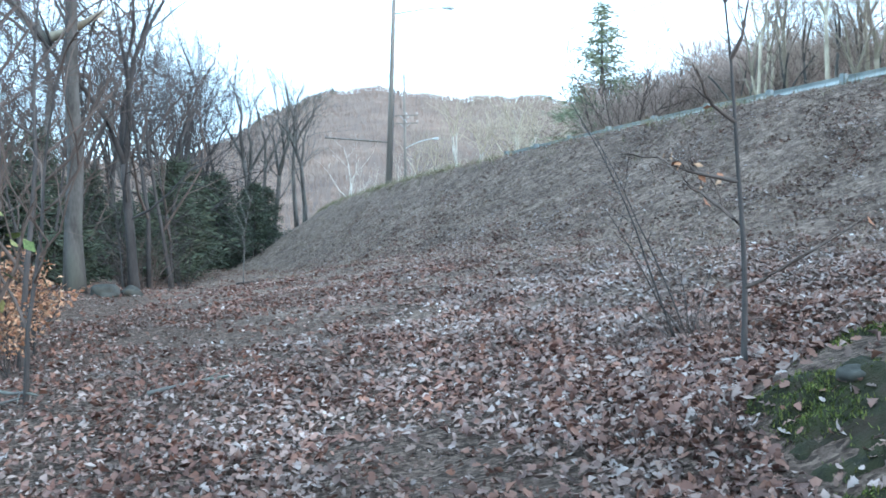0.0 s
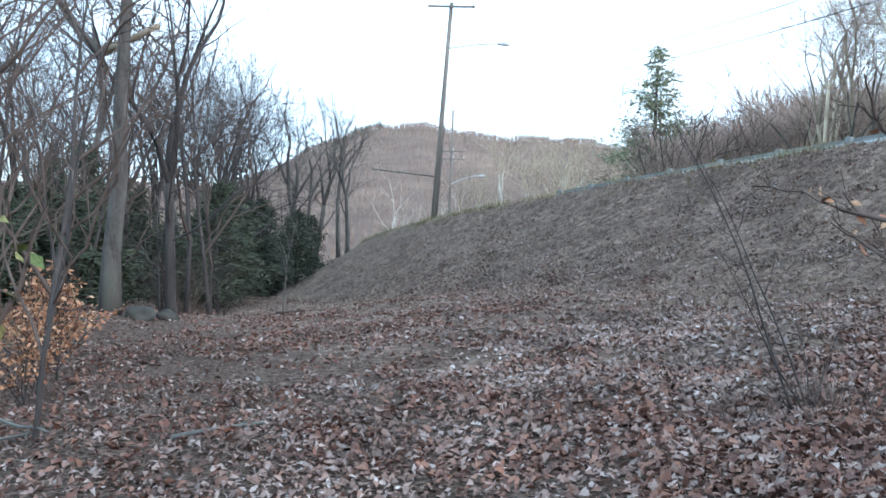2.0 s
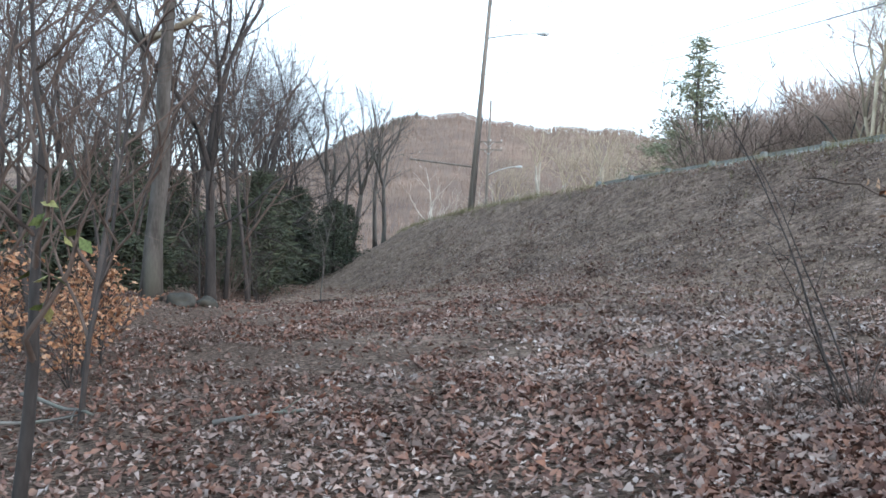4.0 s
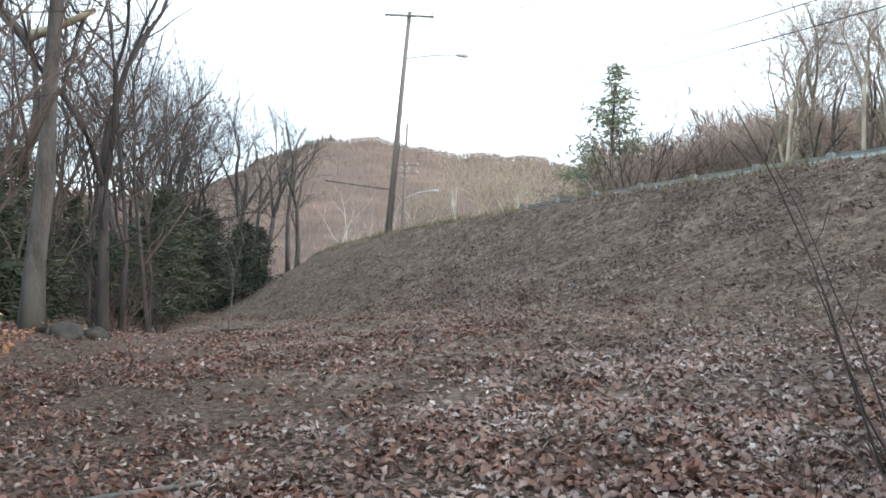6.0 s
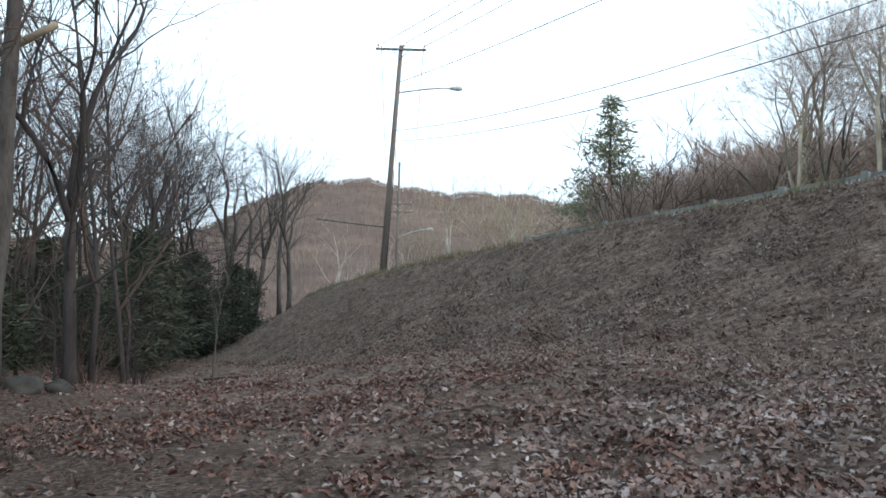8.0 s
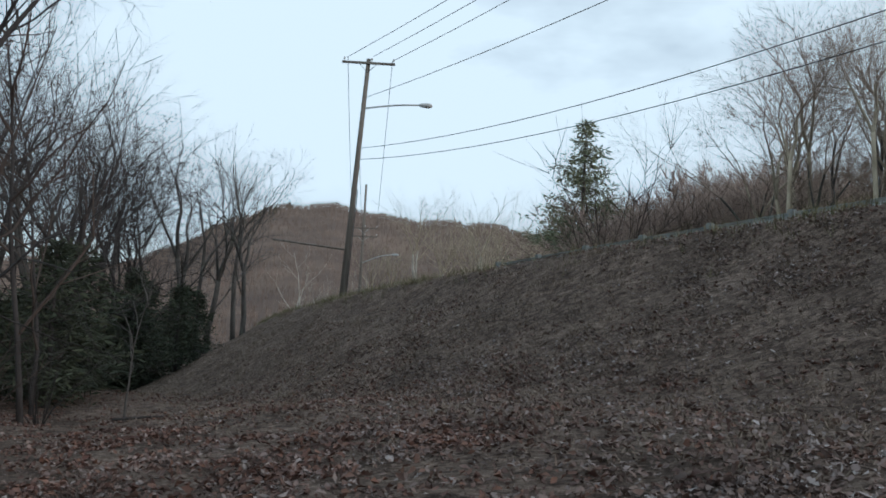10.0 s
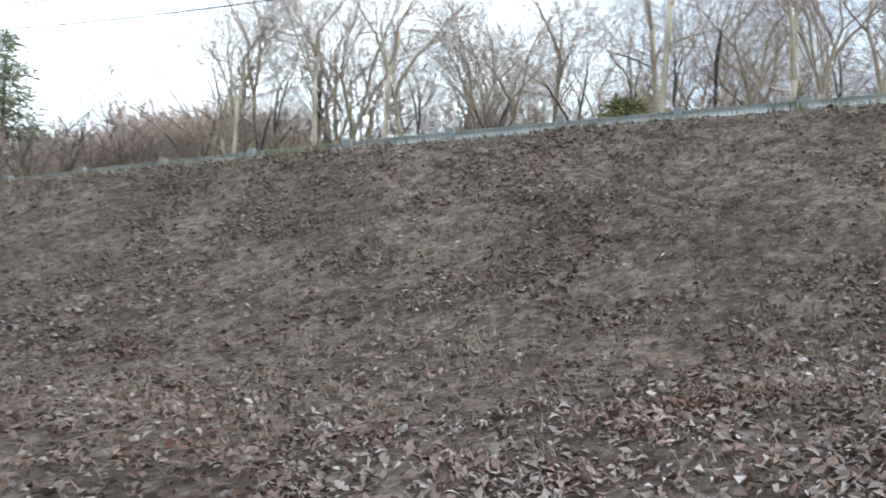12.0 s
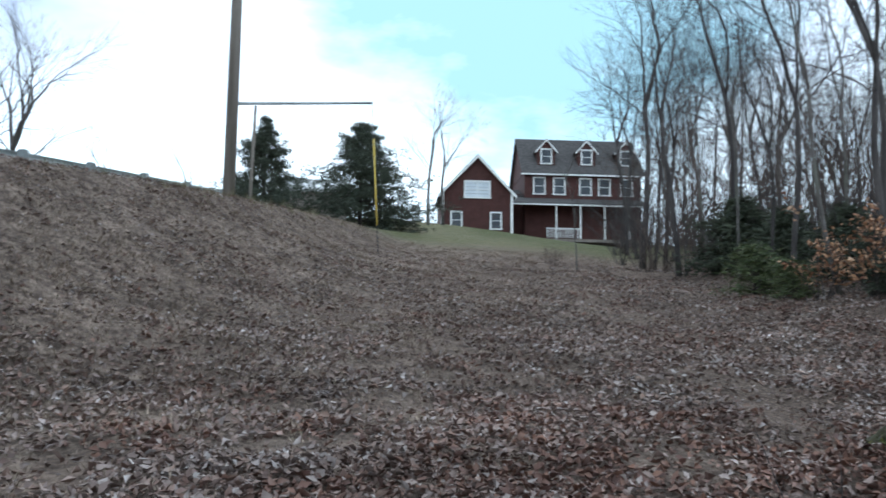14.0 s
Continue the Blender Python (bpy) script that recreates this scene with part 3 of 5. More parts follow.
def build_road():
    verts, faces = [], []
    ts = np.linspace(-60, 95, 150)
    for a in ts:
        for s in (-1.3, -4.6, -7.9):
            x, y = road_place(a, s)
            verts.append((x, y, on_ground(x, y) + 0.03 + (0.05 if s == -4.6 else 0)))
    for i in range(len(ts) - 1):
        for k in range(2):
            p = i * 3 + k
            faces.append((p, p + 1, p + 4, p + 3))
    return tagged(mesh_object("road", verts, faces, M_ASPHALT), "grey asphalt road on top of the embankment", "road", kind="structure")


build_road()


# ---- guard rail ----
def w_beam(points, thick=0.004):
    """The folded profile of a guard rail, swept along points."""
    prof = [(0.0, 0.155), (0.03, 0.14), (0.08, 0.1), (0.08, 0.055), (0.03, 0.02), (0.0, 0.0), (0.03, -0.02), (0.08, -0.055), (0.08, -0.1), (0.03, -0.14), (0.0, -0.155)]
    verts, faces = [], []
    k = len(prof)
    for i, p in enumerate(points):
        d = (points[min(i + 1, len(points) - 1)] - points[max(i - 1, 0)]).normalized()
        side = Vector((d.y, -d.x, 0)).normalized()
        for o in (0.0, thick):
            for u, v in prof:
                verts.append(p + side * (-(u + o)) + Vector((0, 0, v)))
    for i in range(len(points) - 1):
        b0, b1 = i * 2 * k, (i + 1) * 2 * k
        for j in range(k - 1):
            faces.append((b0 + j, b0 + j + 1, b1 + j + 1, b1 + j))
            faces.append((b0 + k + j + 1, b0 + k + j, b1 + k + j, b1 + k + j + 1))
        faces.append((b0, b1, b1 + k, b0 + k))
        faces.append((b0 + k - 1, b0 + 2 * k - 1, b1 + 2 * k - 1, b1 + k - 1))
    return verts, faces


def guard_rail():
    rail = thing("guard_rail", Matrix(), "weathered galvanised steel guard rail along the road edge", "guard rail")

    def at(i, s=0.0, up=0.0):
        a = i * 1.905
        x, y = road_place(a, s)
        return Vector((x, y, on_ground(*road_place(a, -0.2)) + up))

    post_mesh = block_mesh = None
    for i in range(-5, 14):
        p = at(i, 0.12)
        t = ANG0 + i * 1.905 / RAD
        if post_mesh is None:
            post = part("post", box((0.15, 0.1, 1.0), (0, 0, 0.15), 0.008), M_POST, rail)
            block = part("block", box((0.16, 0.14, 0.34), (0, 0, 0), 0.015), M_POST, post)
            post_mesh, block_mesh = post.data, block.data
        else:
            post, block = new("post", post_mesh), new("block", block_mesh)
            post.parent, block.parent = rail, post
        post.matrix_local = Matrix.Translation(p) @ Matrix.Rotation(t, 4, "Z")
        block.matrix_local = Matrix.Translation((-0.03, 0, RAIL_UP - 0.165))
    for i in range(-5, 13, 2):
        pts = [at(i + k / 3, -0.06, RAIL_UP - 0.17) for k in range(0, 7)]
        v, f = w_beam(pts)
        mesh_object("beam", v, f, M_METAL, rail)


guard_rail()


# ---- utility poles ----
def utility_pole(x, y, z, tall, label, lean=0.0):
    root = thing("utility_pole", Matrix.Translation((x, y, z)) @ pose(0, 0, 0, 0, lean, 0), label, "utility pole")
    t = Tubes()
    t.add([Vector((0, 0, -1.0)), Vector((0, 0, tall * 0.5)), Vector((0, 0, tall))], [0.17, 0.145, 0.11], 14)
    t.object("shaft", M_POLE, root)
    return root


def crossarm(root, z, turn, length=2.44):
    ca, sa = math.cos(radians(turn)), math.sin(radians(turn))
    arm = part("crossarm", box((length, 0.1, 0.12), (0, 0, 0), 0.01), M_POLE, root)
    arm.matrix_local = Matrix.Translation((-sa * 0.14, ca * -0.14, z)) @ Matrix.Rotation(radians(turn), 4, "Z")
    for u in (-length / 2 + 0.1, 0.16, length / 2 - 0.1):
        pin = Tubes()
        pin.add([Vector((u, 0, 0.05)), Vector((u, 0, 0.14)), Vector((u, 0, 0.16)), Vector((u, 0, 0.24)), Vector((u, 0, 0.28))], [0.015, 0.015, 0.05, 0.055, 0.03], 8)
        pin.object("insulator", M_LAMP, arm)
    for k in (-1, 1):
        br = Tubes()
        br.add([Vector((k * 0.5, -0.06, -0.04)), Vector((0, -0.02, -0.5))], [0.018, 0.018], 6)
        br.object("brace", M_METAL, arm)
    return arm


def lamp_arm(root, z, ways, rise=0.3):
    """A street lamp on a bent arm; ways: the horizontal reach as x, y."""
    w = Vector((*ways, 0))
    t = Tubes()
    pts = [Vector((0, 0, z)) + w * k + Vector((0, 0, rise * math.sin(k * math.pi / 2))) for k in (0.03, 0.25, 0.5, 0.75, 1.0)]
    t.add(pts, [0.045] * 5, 8)
    arm = t.object("lamp_arm", M_LAMP, root, "pale grey steel lamp arm")
    d = w.normalized()
    h = Tubes()
    e = pts[-1]
    h.add([e - d * 0.05, e + d * 0.05, e + d * 0.25, e + d * 0.5, e + d * 0.66, e + d * 0.7], [0.04, 0.09, 0.12, 0.14, 0.1, 0.03], 10)
    h.object("lamp_head", M_LAMP, arm, "pale grey street lamp head")
    return arm


def wire(a, b, sag, label="black overhead wire"):
    cu = bpy.data.curves.new("overhead_wire", "CURVE")
    cu.dimensions, cu.bevel_depth, cu.bevel_resolution = "3D", 0.015, 1
    sp = cu.splines.new("POLY")
    n = 24
    sp.points.add(n)
    for i in range(n + 1):
        t = i / n
        p = Vector(a).lerp(Vector(b), t) - Vector((0, 0, sag * 4 * t * (1 - t)))
        sp.points[i].co = (*p, 1)
    cu.materials.append(M_WIRE)
    return tagged(new("overhead_wire", cu), label, "wire", "overhead wires")


P1 = Vector((-4.95, 48.9, on_ground(-4.95, 48.9)))
P1_LEAN = 2.8
P2 = Vector((22.2, 3.35, on_ground(22.2, 3.35)))
P3 = Vector((-6.9, 86.5, on_ground(-6.9, 86.5)))
top1 = 14.05 - P1.z
pole1 = utility_pole(*P1, top1, "tall weathered wooden utility pole with crossarm and street lamp", P1_LEAN)
crossarm(pole1, top1 - 0.25, -10, 2.85)
lamp_arm(pole1, 11.4 - P1.z, (2.9, -0.6), 0.35)
strut = Tubes()
strut.add([Vector((0, 0, 3.95 - P1.z)), Vector((-3.7, -1.0, 4.05 - P1.z))], [0.05, 0.05], 8)
strut.object("strut", M_POLE, pole1)
conduit = Tubes()
conduit.add([Vector((0.2, -0.06, 0)), Vector((0.19, -0.06, 7.0))], [0.025, 0.025], 6)
conduit.object("cable", M_WIRE, pole1)
pole2 = utility_pole(*P2, 13.0, "weathered wooden utility pole with a side strut", 0.8)
strut = Tubes()
GUY = Vector((22.0, -0.8, 9.05))
strut.add([Vector((0, 0, 8.4 - P2.z)), GUY - P2], [0.045, 0.045], 8)
strut.object("strut", M_METAL, pole2, "grey steel strut pipe")
guy_foot = Vector((21.3, -0.75, on_ground(21.3, -0.75)))
guy = Tubes()
guy.add([GUY - P2, guy_foot - P2], [0.012, 0.012], 5)
guy.object("guy_wire", M_WIRE, pole2)
guard = Tubes()
guard.add([(GUY - P2).lerp(guy_foot - P2, k) for k in (0.25, 0.55, 0.82)], [0.022, 0.024, 0.022], 8)
guard.object("guy_guard", M_YELLOW, pole2, "yellow plastic guy-wire guard")
mark = Vector((28.6, 0.9, 0))
sign_post = thing("thin_post", Matrix.Translation((mark.x, mark.y, on_ground(mark.x, mark.y))), "thin weathered wooden post by the road", "post")
sp_t = Tubes()
sp_t.add([Vector((0, 0, -0.5)), Vector((0.05, -0.1, 10.4 - on_ground(mark.x, mark.y)))], [0.07, 0.05], 8)
sp_t.object("shaft", M_POLE, sign_post)
pole3 = utility_pole(*P3, 12.6 - P3.z, "distant wooden utility pole with two crossarms and a lamp")
crossarm(pole3, 8.3 - P3.z, -10, 2.8)
crossarm(pole3, 7.5 - P3.z, -10, 2.8)
lamp_arm(pole3, 4.9 - P3.z, (3.0, -1.6), 0.9)
for dx, z1, z2, sag in ((-1.1, 14.1, 17.6, 0.7), (0.25, 14.2, 17.8, 0.7), (1.25, 14.0, 17.6, 0.7), (0.1, 12.0, 14.2, 0.9), (0.1, 9.3, 12.1, 1.9), (0.1, 8.7, 11.4, 2.0)):
    wire((P1.x + dx + (z1 - P1.z) * math.sin(radians(P1_LEAN)), P1.y, z1), (P2.x + dx * 0.5, P2.y + dx * 0.5, z2), sag, "thin black overhead wire strung between poles")
for dx, z1, z3 in ((-1.1, 14.1, 8.6), (1.25, 14.0, 8.6), (0.1, 8.7, 6.6)):
    wire((P1.x + dx + (z1 - P1.z) * math.sin(radians(P1_LEAN)), P1.y, z1), (P3.x + dx, P3.y, z3), 0.4, "thin black overhead wire strung between poles")


# ---- house ----
def window(parent, x, z, w, h, y, pane_mat=None, mullion=True):
    """A double window with white casing, standing proud of a wall at y."""
    fr = bmesh.new()
    for sx, sz, cx, cz in ((0.14, h + 0.28, -w / 2 - 0.07, 0), (0.14, h + 0.28, w / 2 + 0.07, 0), (w, 0.14, 0, h / 2 + 0.07), (w + 0.4, 0.14, 0, -h / 2 - 0.07)):
        b = box((sx, 0.12, sz), (x + cx, y - 0.04, z + cz), 0.012)
        me = bpy.data.meshes.new("tmp")
        b.to_mesh(me)
        b.free()
        fr.from_mesh(me)
        bpy.data.meshes.remove(me)
    w_ob = part("window", fr, M_WHITE, parent, "white window casing")
    part("pane", box((w, 0.03, h), (x, y - 0.01, z)), pane_mat or M_PANE, w_ob, "dark glass pane")
    part("sash_bar", box((w, 0.05, 0.05), (x, y - 0.03, z)), M_WHITE, w_ob)
    if mullion:
        part("mullion", box((0.06, 0.05, h), (x, y - 0.03, z)), M_WHITE, w_ob)
    return w_ob


def prism(outline, y0, y1):
    """An outline in x, z pushed from y0 to y1."""
    bm = bmesh.new()
    f = [bm.verts.new((x, y0, z)) for x, z in outline]
    b = [bm.verts.new((x, y1, z)) for x, z in outline]
    bm.faces.new(f)
    bm.faces.new(b[::-1])
    for i in range(len(f)):
        j = (i + 1) % len(f)
        bm.faces.new((f[j], f[i], b[i], b[j]))
    bmesh.ops.recalc_face_normals(bm, faces=bm.faces[:])
    return bm


def roof_slab(x0, z0, x1, z1, y0, y1, thick=0.18):
    return prism([(x0, z0), (x1, z1), (x1, z1 + thick), (x0, z0 + thick)], y0, y1)


def slope_along_x(y0, z0, y1, z1, x0, x1, thick=0.18):
    bm = bmesh.new()
    v = [bm.verts.new(p) for p in ((x0, y0, z0), (x1, y0, z0), (x1, y1, z1), (x0, y1, z1), (x0, y0, z0 + thick), (x1, y0, z0 + thick), (x1, y1, z1 + thick), (x0, y1, z1 + thick))]
    for q in ((0, 3, 2, 1), (4, 5, 6, 7), (0, 1, 5, 4), (1, 2, 6, 5), (2, 3, 7, 6), (3, 0, 4, 7)):
        bm.faces.new([v[i] for i in q])
    return bm


HX, HY, HZ = 71.9, -35.7, 13.6


def house():
    root = thing("house", Matrix.Translation((HX, HY, HZ)) @ Matrix.Rotation(radians(-122 + 6 + 0), 4, "Z"),
                 "two-storey dark red sided house with white trim and dormers", "house")
    # the gabled wing
    W, E, A, D = 3.6, 4.7, 8.5, 9.0
    wing = part("wall", prism([(-W, -3), (W, -3), (W, E), (0, A), (-W, E)], 0, D), M_CLAP, root, "dark red clapboard gable wall")
    for k in range(1, 24):
        zc = k * 0.35
        half = W if zc < E else W * (A - zc) / (A - E)
        if half > 0.3:
            part("board", box((2 * half, 0.03, 0.03), (0, -0.01, zc)), M_CLAP, wing)
    s = (A - E) / W
    for sg in (-1, 1):
        part("roof", roof_slab(sg * (W + 0.45), E - 0.45 * s, 0, A, -0.45, D), M_ROOF, root)
        part("rake_board", roof_slab(sg * (W + 0.45), E - 0.45 * s - 0.2, 0, A - 0.2, -0.5, -0.4, 0.3), M_WHITE, root, "white rake board")
        part("corner_board", box((0.28, 0.28, E + 0.2), (sg * W, 0.0, E / 2 - 0.1), 0.02), M_WHITE, root, "white corner board")
    window(root, 0.0, 5.0, 2.5, 1.6, 0.0, M_BLIND)
    window(root, -2.15, 1.75, 0.95, 1.6, 0.0, None, False)
    window(root, 1.95, 1.75, 0.95, 1.6, 0.0, None, False)
    # the main block
    X0, X1, Y0, Y1, E2, R2 = 5.6, 18.5, 4.0, 13.0, 7.9, 12.6
    bm = bmesh.new()
    part("wall", box((X1 - X0, Y1 - Y0, E2 + 3), ((X0 + X1) / 2, (Y0 + Y1) / 2, (E2 - 3) / 2)), M_CLAP, root, "dark red clapboard wall")
    bm.free()
    part("wall", box((X0 - W + 0.1, 6.0, 5.6 + 3), ((X0 + W) / 2, 8.0, 1.3)), M_CLAP, root)
    part("roof", slope_along_x(4.6, 5.2, 8.5, 6.6, W - 0.1, X0 + 0.1), M_ROOF, root)
    ym = (Y0 + Y1) / 2
    part("roof", slope_along_x(Y0 - 0.5, E2 - 0.3, ym, R2, X0 - 0.4, X1 + 0.4), M_ROOF, root)
    part("roof", slope_along_x(Y1 + 0.5, E2 - 0.3, ym, R2, X0 - 0.4, X1 + 0.4), M_ROOF, root)
    for x in (X0 + 0.01, X1 - 0.01):
        part("gable_end", prism([(Y0, E2), (Y1, E2), (ym, R2)], -0.05, 0.05), M_CLAP, root).matrix_local = Matrix.Translation((x, 0, 0)) @ Matrix.Rotation(radians(90), 4, "Z")
    part("fascia", box((X1 - X0 + 0.9, 0.1, 0.16), ((X0 + X1) / 2, Y0 - 0.5, E2 - 0.3)), M_WHITE, root, "white eaves board")
    for x in (7.2, 9.4, 12.3, 14.4, 16.9):
        window(root, x, 6.4, 1.1, 1.7, Y0, None, False)
    for x in (8.1, 12.6, 17.0):
        d = part("dormer", prism([(x - 0.95, 8.7), (x + 0.95, 8.7), (x + 0.95, 10.6), (x, 11.7), (x - 0.95, 10.6)], Y0 + 0.6, Y0 + 4), M_CLAP, root, "small gabled dormer")
        for sg in (-1, 1):
            part("dormer_roof", roof_slab(x + sg * 1.25, 10.35, x, 11.75, Y0 + 0.4, Y0 + 4.2, 0.12), M_ROOF, d)
            part("dormer_trim", roof_slab(x + sg * 1.25, 10.15, x, 11.55, Y0 + 0.36, Y0 + 0.44, 0.22), M_WHITE, d)
        window(d, x, 9.85, 1.0, 1.5, Y0 + 0.6, None, False)
    # the porch
    part("porch_roof", slope_along_x(Y0 - 2.6, 3.9, Y0 + 0.1, 4.9, 3.9, X1), M_ROOF, root)
    part("fascia", box((X1 - 3.9, 0.1, 0.14), ((X1 + 3.9) / 2, Y0 - 2.6, 3.88)), M_WHITE, root)
    for x in (8.6, 11.2, 13.8, 16.4):
        part("porch_post", box((0.15, 0.15, 3.8), (x, Y0 - 2.4, 1.95), 0.02), M_WHITE, root)
    part("porch_floor", box((X1 - 4.2, 2.6, 0.3), ((X1 + 4.2) / 2, Y0 - 1.3, 0.1)), M_POLE, root)
    for k in range(15):
        part("baluster", box((0.07, 0.07, 0.95), (7.6 + k * 0.25, Y0 - 2.5, 0.85)), M_WHITE, root)
    part("hand_rail", box((3.8, 0.12, 0.1), (9.4, Y0 - 2.5, 1.35), 0.01), M_WHITE, root, "white porch rail")
    for k, x in enumerate((-1.2, 0.8)):
        part("planter", box((1.0, 0.5, 0.45), (x, -0.6, 0.15), 0.03), M_WHITE, root, "white planter box")
    return root


house()


# ---- woods ----
rng = random.Random(5)
tall_trees = [
    crowned_tree("tall_tree", 11, 14.0, 0.17, 0.3, 3, 0.5, M_BARK_DARK, M_BARK_DARK, "bare grey-barked forest tree with a wide twiggy crown", "tree", "trees of the wood"),
    crowned_tree("tall_tree", 12, 14.5, 0.19, 0.26, 2, 0.46, M_BARK, M_BARK, "bare grey-barked forest tree forked low into ascending limbs", "tree", "trees of the wood"),
    crowned_tree("tall_tree", 13, 13.5, 0.14, 0.36, 2, 0.44, M_BARK_DARK, M_BARK_DARK, "slim bare forest tree with a fan-shaped twiggy crown", "tree", "trees of the wood", lean=0.1, lift=0.025),
    crowned_tree("tall_tree", 14, 14.0, 0.15, 0.42, 3, 0.52, M_BARK, M_BARK, "bare forest tree with crooked spreading limbs", "tree", "trees of the wood", wander=0.14),
]
edge_trees = [
    crowned_tree("slender_tree", 15, 13.0, 0.19, 0.36, 3, 0.36, M_BARK, M_BARK, "bare slender tree opening into a narrow fan of twigs", "tree", "slender trees at the wood's edge", lift=0.025, side=0.6, lean=0.03),
    crowned_tree("slender_tree", 16, 13.0, 0.16, 0.46, 2, 0.4, M_BARK, M_BARK, "bare slender tree with a vase-shaped crown", "tree", "slender trees at the wood's edge", lift=0.025, side=0.6, lean=0.03),
]
trunk_trees = [
    crowned_tree("straight_tree", 17, 17.0, 0.15, 0.5, 2, 0.42, M_BARK_DARK, M_BARK_DARK, "tall straight bare forest tree with a high narrow crown", "tree", "straight trees by the clearing", lift=0.025),
    crowned_tree("straight_tree", 18, 16.0, 0.1, 0.4, 2, 0.44, M_BARK_DARK, M_BARK_DARK, "tall thin bare forest tree with ascending limbs", "tree", "straight trees by the clearing", lift=0.025, lean=0.08),
    crowned_tree("straight_tree", 19, 15.0, 0.075, 0.45, 2, 0.46, M_BARK, M_BARK_DARK, "thin bare forest tree with a light crown", "tree", "straight trees by the clearing", lift=0.025, lean=0.09),
]
pale_trees = [
    crowned_tree("pale_tree", 21, 14.0, 0.15, 0.34, 3, 0.46, M_BARK_PALE, M_TWIG_PALE, "bare pale-barked tree with a wide crown", "tree", "trees beyond the road"),
    crowned_tree("pale_tree", 22, 13.5, 0.12, 0.42, 2, 0.46, M_BARK_PALE, M_TWIG_PALE, "bare pale-barked tree forked into a twiggy crown", "tree", "trees beyond the road", wander=0.13),
    crowned_tree("pale_tree", 23, 12.0, 0.1, 0.3, 3, 0.44, M_BARK, M_TWIG_PALE, "bare slender tree with a bushy crown", "tree", "trees beyond the road"),
    crowned_tree("pale_tree", 24, 15.0, 0.13, 0.5, 2, 0.4, M_BARK_PALE, M_TWIG_PALE, "bare tall tree with ascending limbs", "tree", "trees beyond the road", lift=0.03),
    crowned_tree("pale_tree", 25, 13.0, 0.1, 0.45, 2, 0.44, M_BARK, M_TWIG_PALE, "bare grey-barked tree with crooked limbs", "tree", "trees beyond the road", wander=0.13),
]


used = set()


def wood(kinds, spots, lo=0.85, hi=1.15):
    for x, y in spots:
        k = rng.choice(kinds)
        f = place if k.name not in used else copy_at
        used.add(k.name)
        f(k, x, y, rng.uniform(0, 360), rng.uniform(lo, hi))


def scatter(count, az0, az1, d0, d1, ox=0.0, oy=0.0, gap=1.2, keep=None):
    """Spots in a sector about (ox, oy): bearings clockwise from +y in degrees, distances in metres."""
    out = []
    for _ in range(count * 30):
        az, d = radians(rng.uniform(az0, az1)), math.sqrt(rng.uniform(d0 * d0, d1 * d1))
        x, y = ox + d * math.sin(az), oy + d * math.cos(az)
        if all((x - p) ** 2 + (y - q) ** 2 > gap * gap for p, q in out) and (keep is None or keep(x, y)):
            out.append((x, y))
            if len(out) == count:
                break
    return out


def beyond_road(x, y):
    s = along(x, y)[1]
    return s < -9.5


# the wood down the valley
def low_wood(x, y):
    a, s = along(x, y)
    return s > (10 + 0.12 * max(a + 20, 0) if a > -26 else 5.5) and a < 6


def valley_wood(kinds, spots):
    """The wood is tall up the slope and grows lower down the valley."""
    for x, y in spots:
        az = math.degrees(math.atan2(x, y))
        d = math.hypot(x, y)
        rise = 12.8 + 3.4 * float(smooth((-13.5 - az) / 7)) + 6.0 * float(smooth((-22 - az) / 9))
        k = rng.choice(kinds)
        f = place if k.name not in used else copy_at
        used.add(k.name)
        top = 1.5 + d * math.tan(radians(rise)) - on_ground(x, y)
        f(k, x, y, rng.uniform(0, 360), min(max(top / 13.5, 0.45), 1.45) * rng.uniform(0.78, 1.03))


def tall_wood(x, y):
    az = math.degrees(math.atan2(x, y))
    return low_wood(x, y) and not -17.4 < az < -15.9


valley_wood(tall_trees, scatter(26, -46, -17.0, 28, 62, gap=2.9, keep=tall_wood))
valley_wood(tall_trees, scatter(22, -46, -17.0, 46, 78, gap=3.0, keep=tall_wood))
valley_wood(edge_trees, [(-15.0, 55.5), (-14.1, 56.5), (-11.7, 57.6), (-12.9, 60.5), (-14.6, 60.5), (-19.0, 56.0), (-15.7, 57.0)])
# across the road
wood(pale_trees, scatter(100, 21, 66, 30, 62, 0, 7, 1.5, beyond_road), 0.75, 1.05)
wood(pale_trees, [road_place(a + rng.uniform(-0.5, 0.5), -11.5 - rng.uniform(0, 6)) for a in np.arange(-13.0, 24.0, 1.4)], 0.7, 0.95)
wood(pale_trees, scatter(10, 64, 80, 30, 62, 0, 8, 2.4, beyond_road), 0.5, 0.8)
for az, d, rise in ((75.5, 40, 23), (78.0, 42, 22), (82.3, 38, 21.5), (83.2, 43, 22), (86.0, 40, 22.5), (89.4, 44, 21), (90.6, 41, 22.5), (96.5, 46, 14.6), (101.8, 50, 14.6)):
    x, y = -0.1 + d * math.sin(radians(az)), 8.9 + d * math.cos(radians(az))
    copy_at(edge_trees[rng.randrange(2)], x, y, rng.uniform(0, 360), (1.6 + d * math.tan(radians(rise)) - on_ground(x, y)) / 13.0)
wood(pale_trees, [road_place(a, s) for a, s in ((11.8, -22), (14.0, -21), (16.4, -23), (20.0, -20), (22.5, -22), (24.4, -18.4), (26.6, -19.5), (29.0, -21), (31.0, -17.5))], 0.75, 0.95)
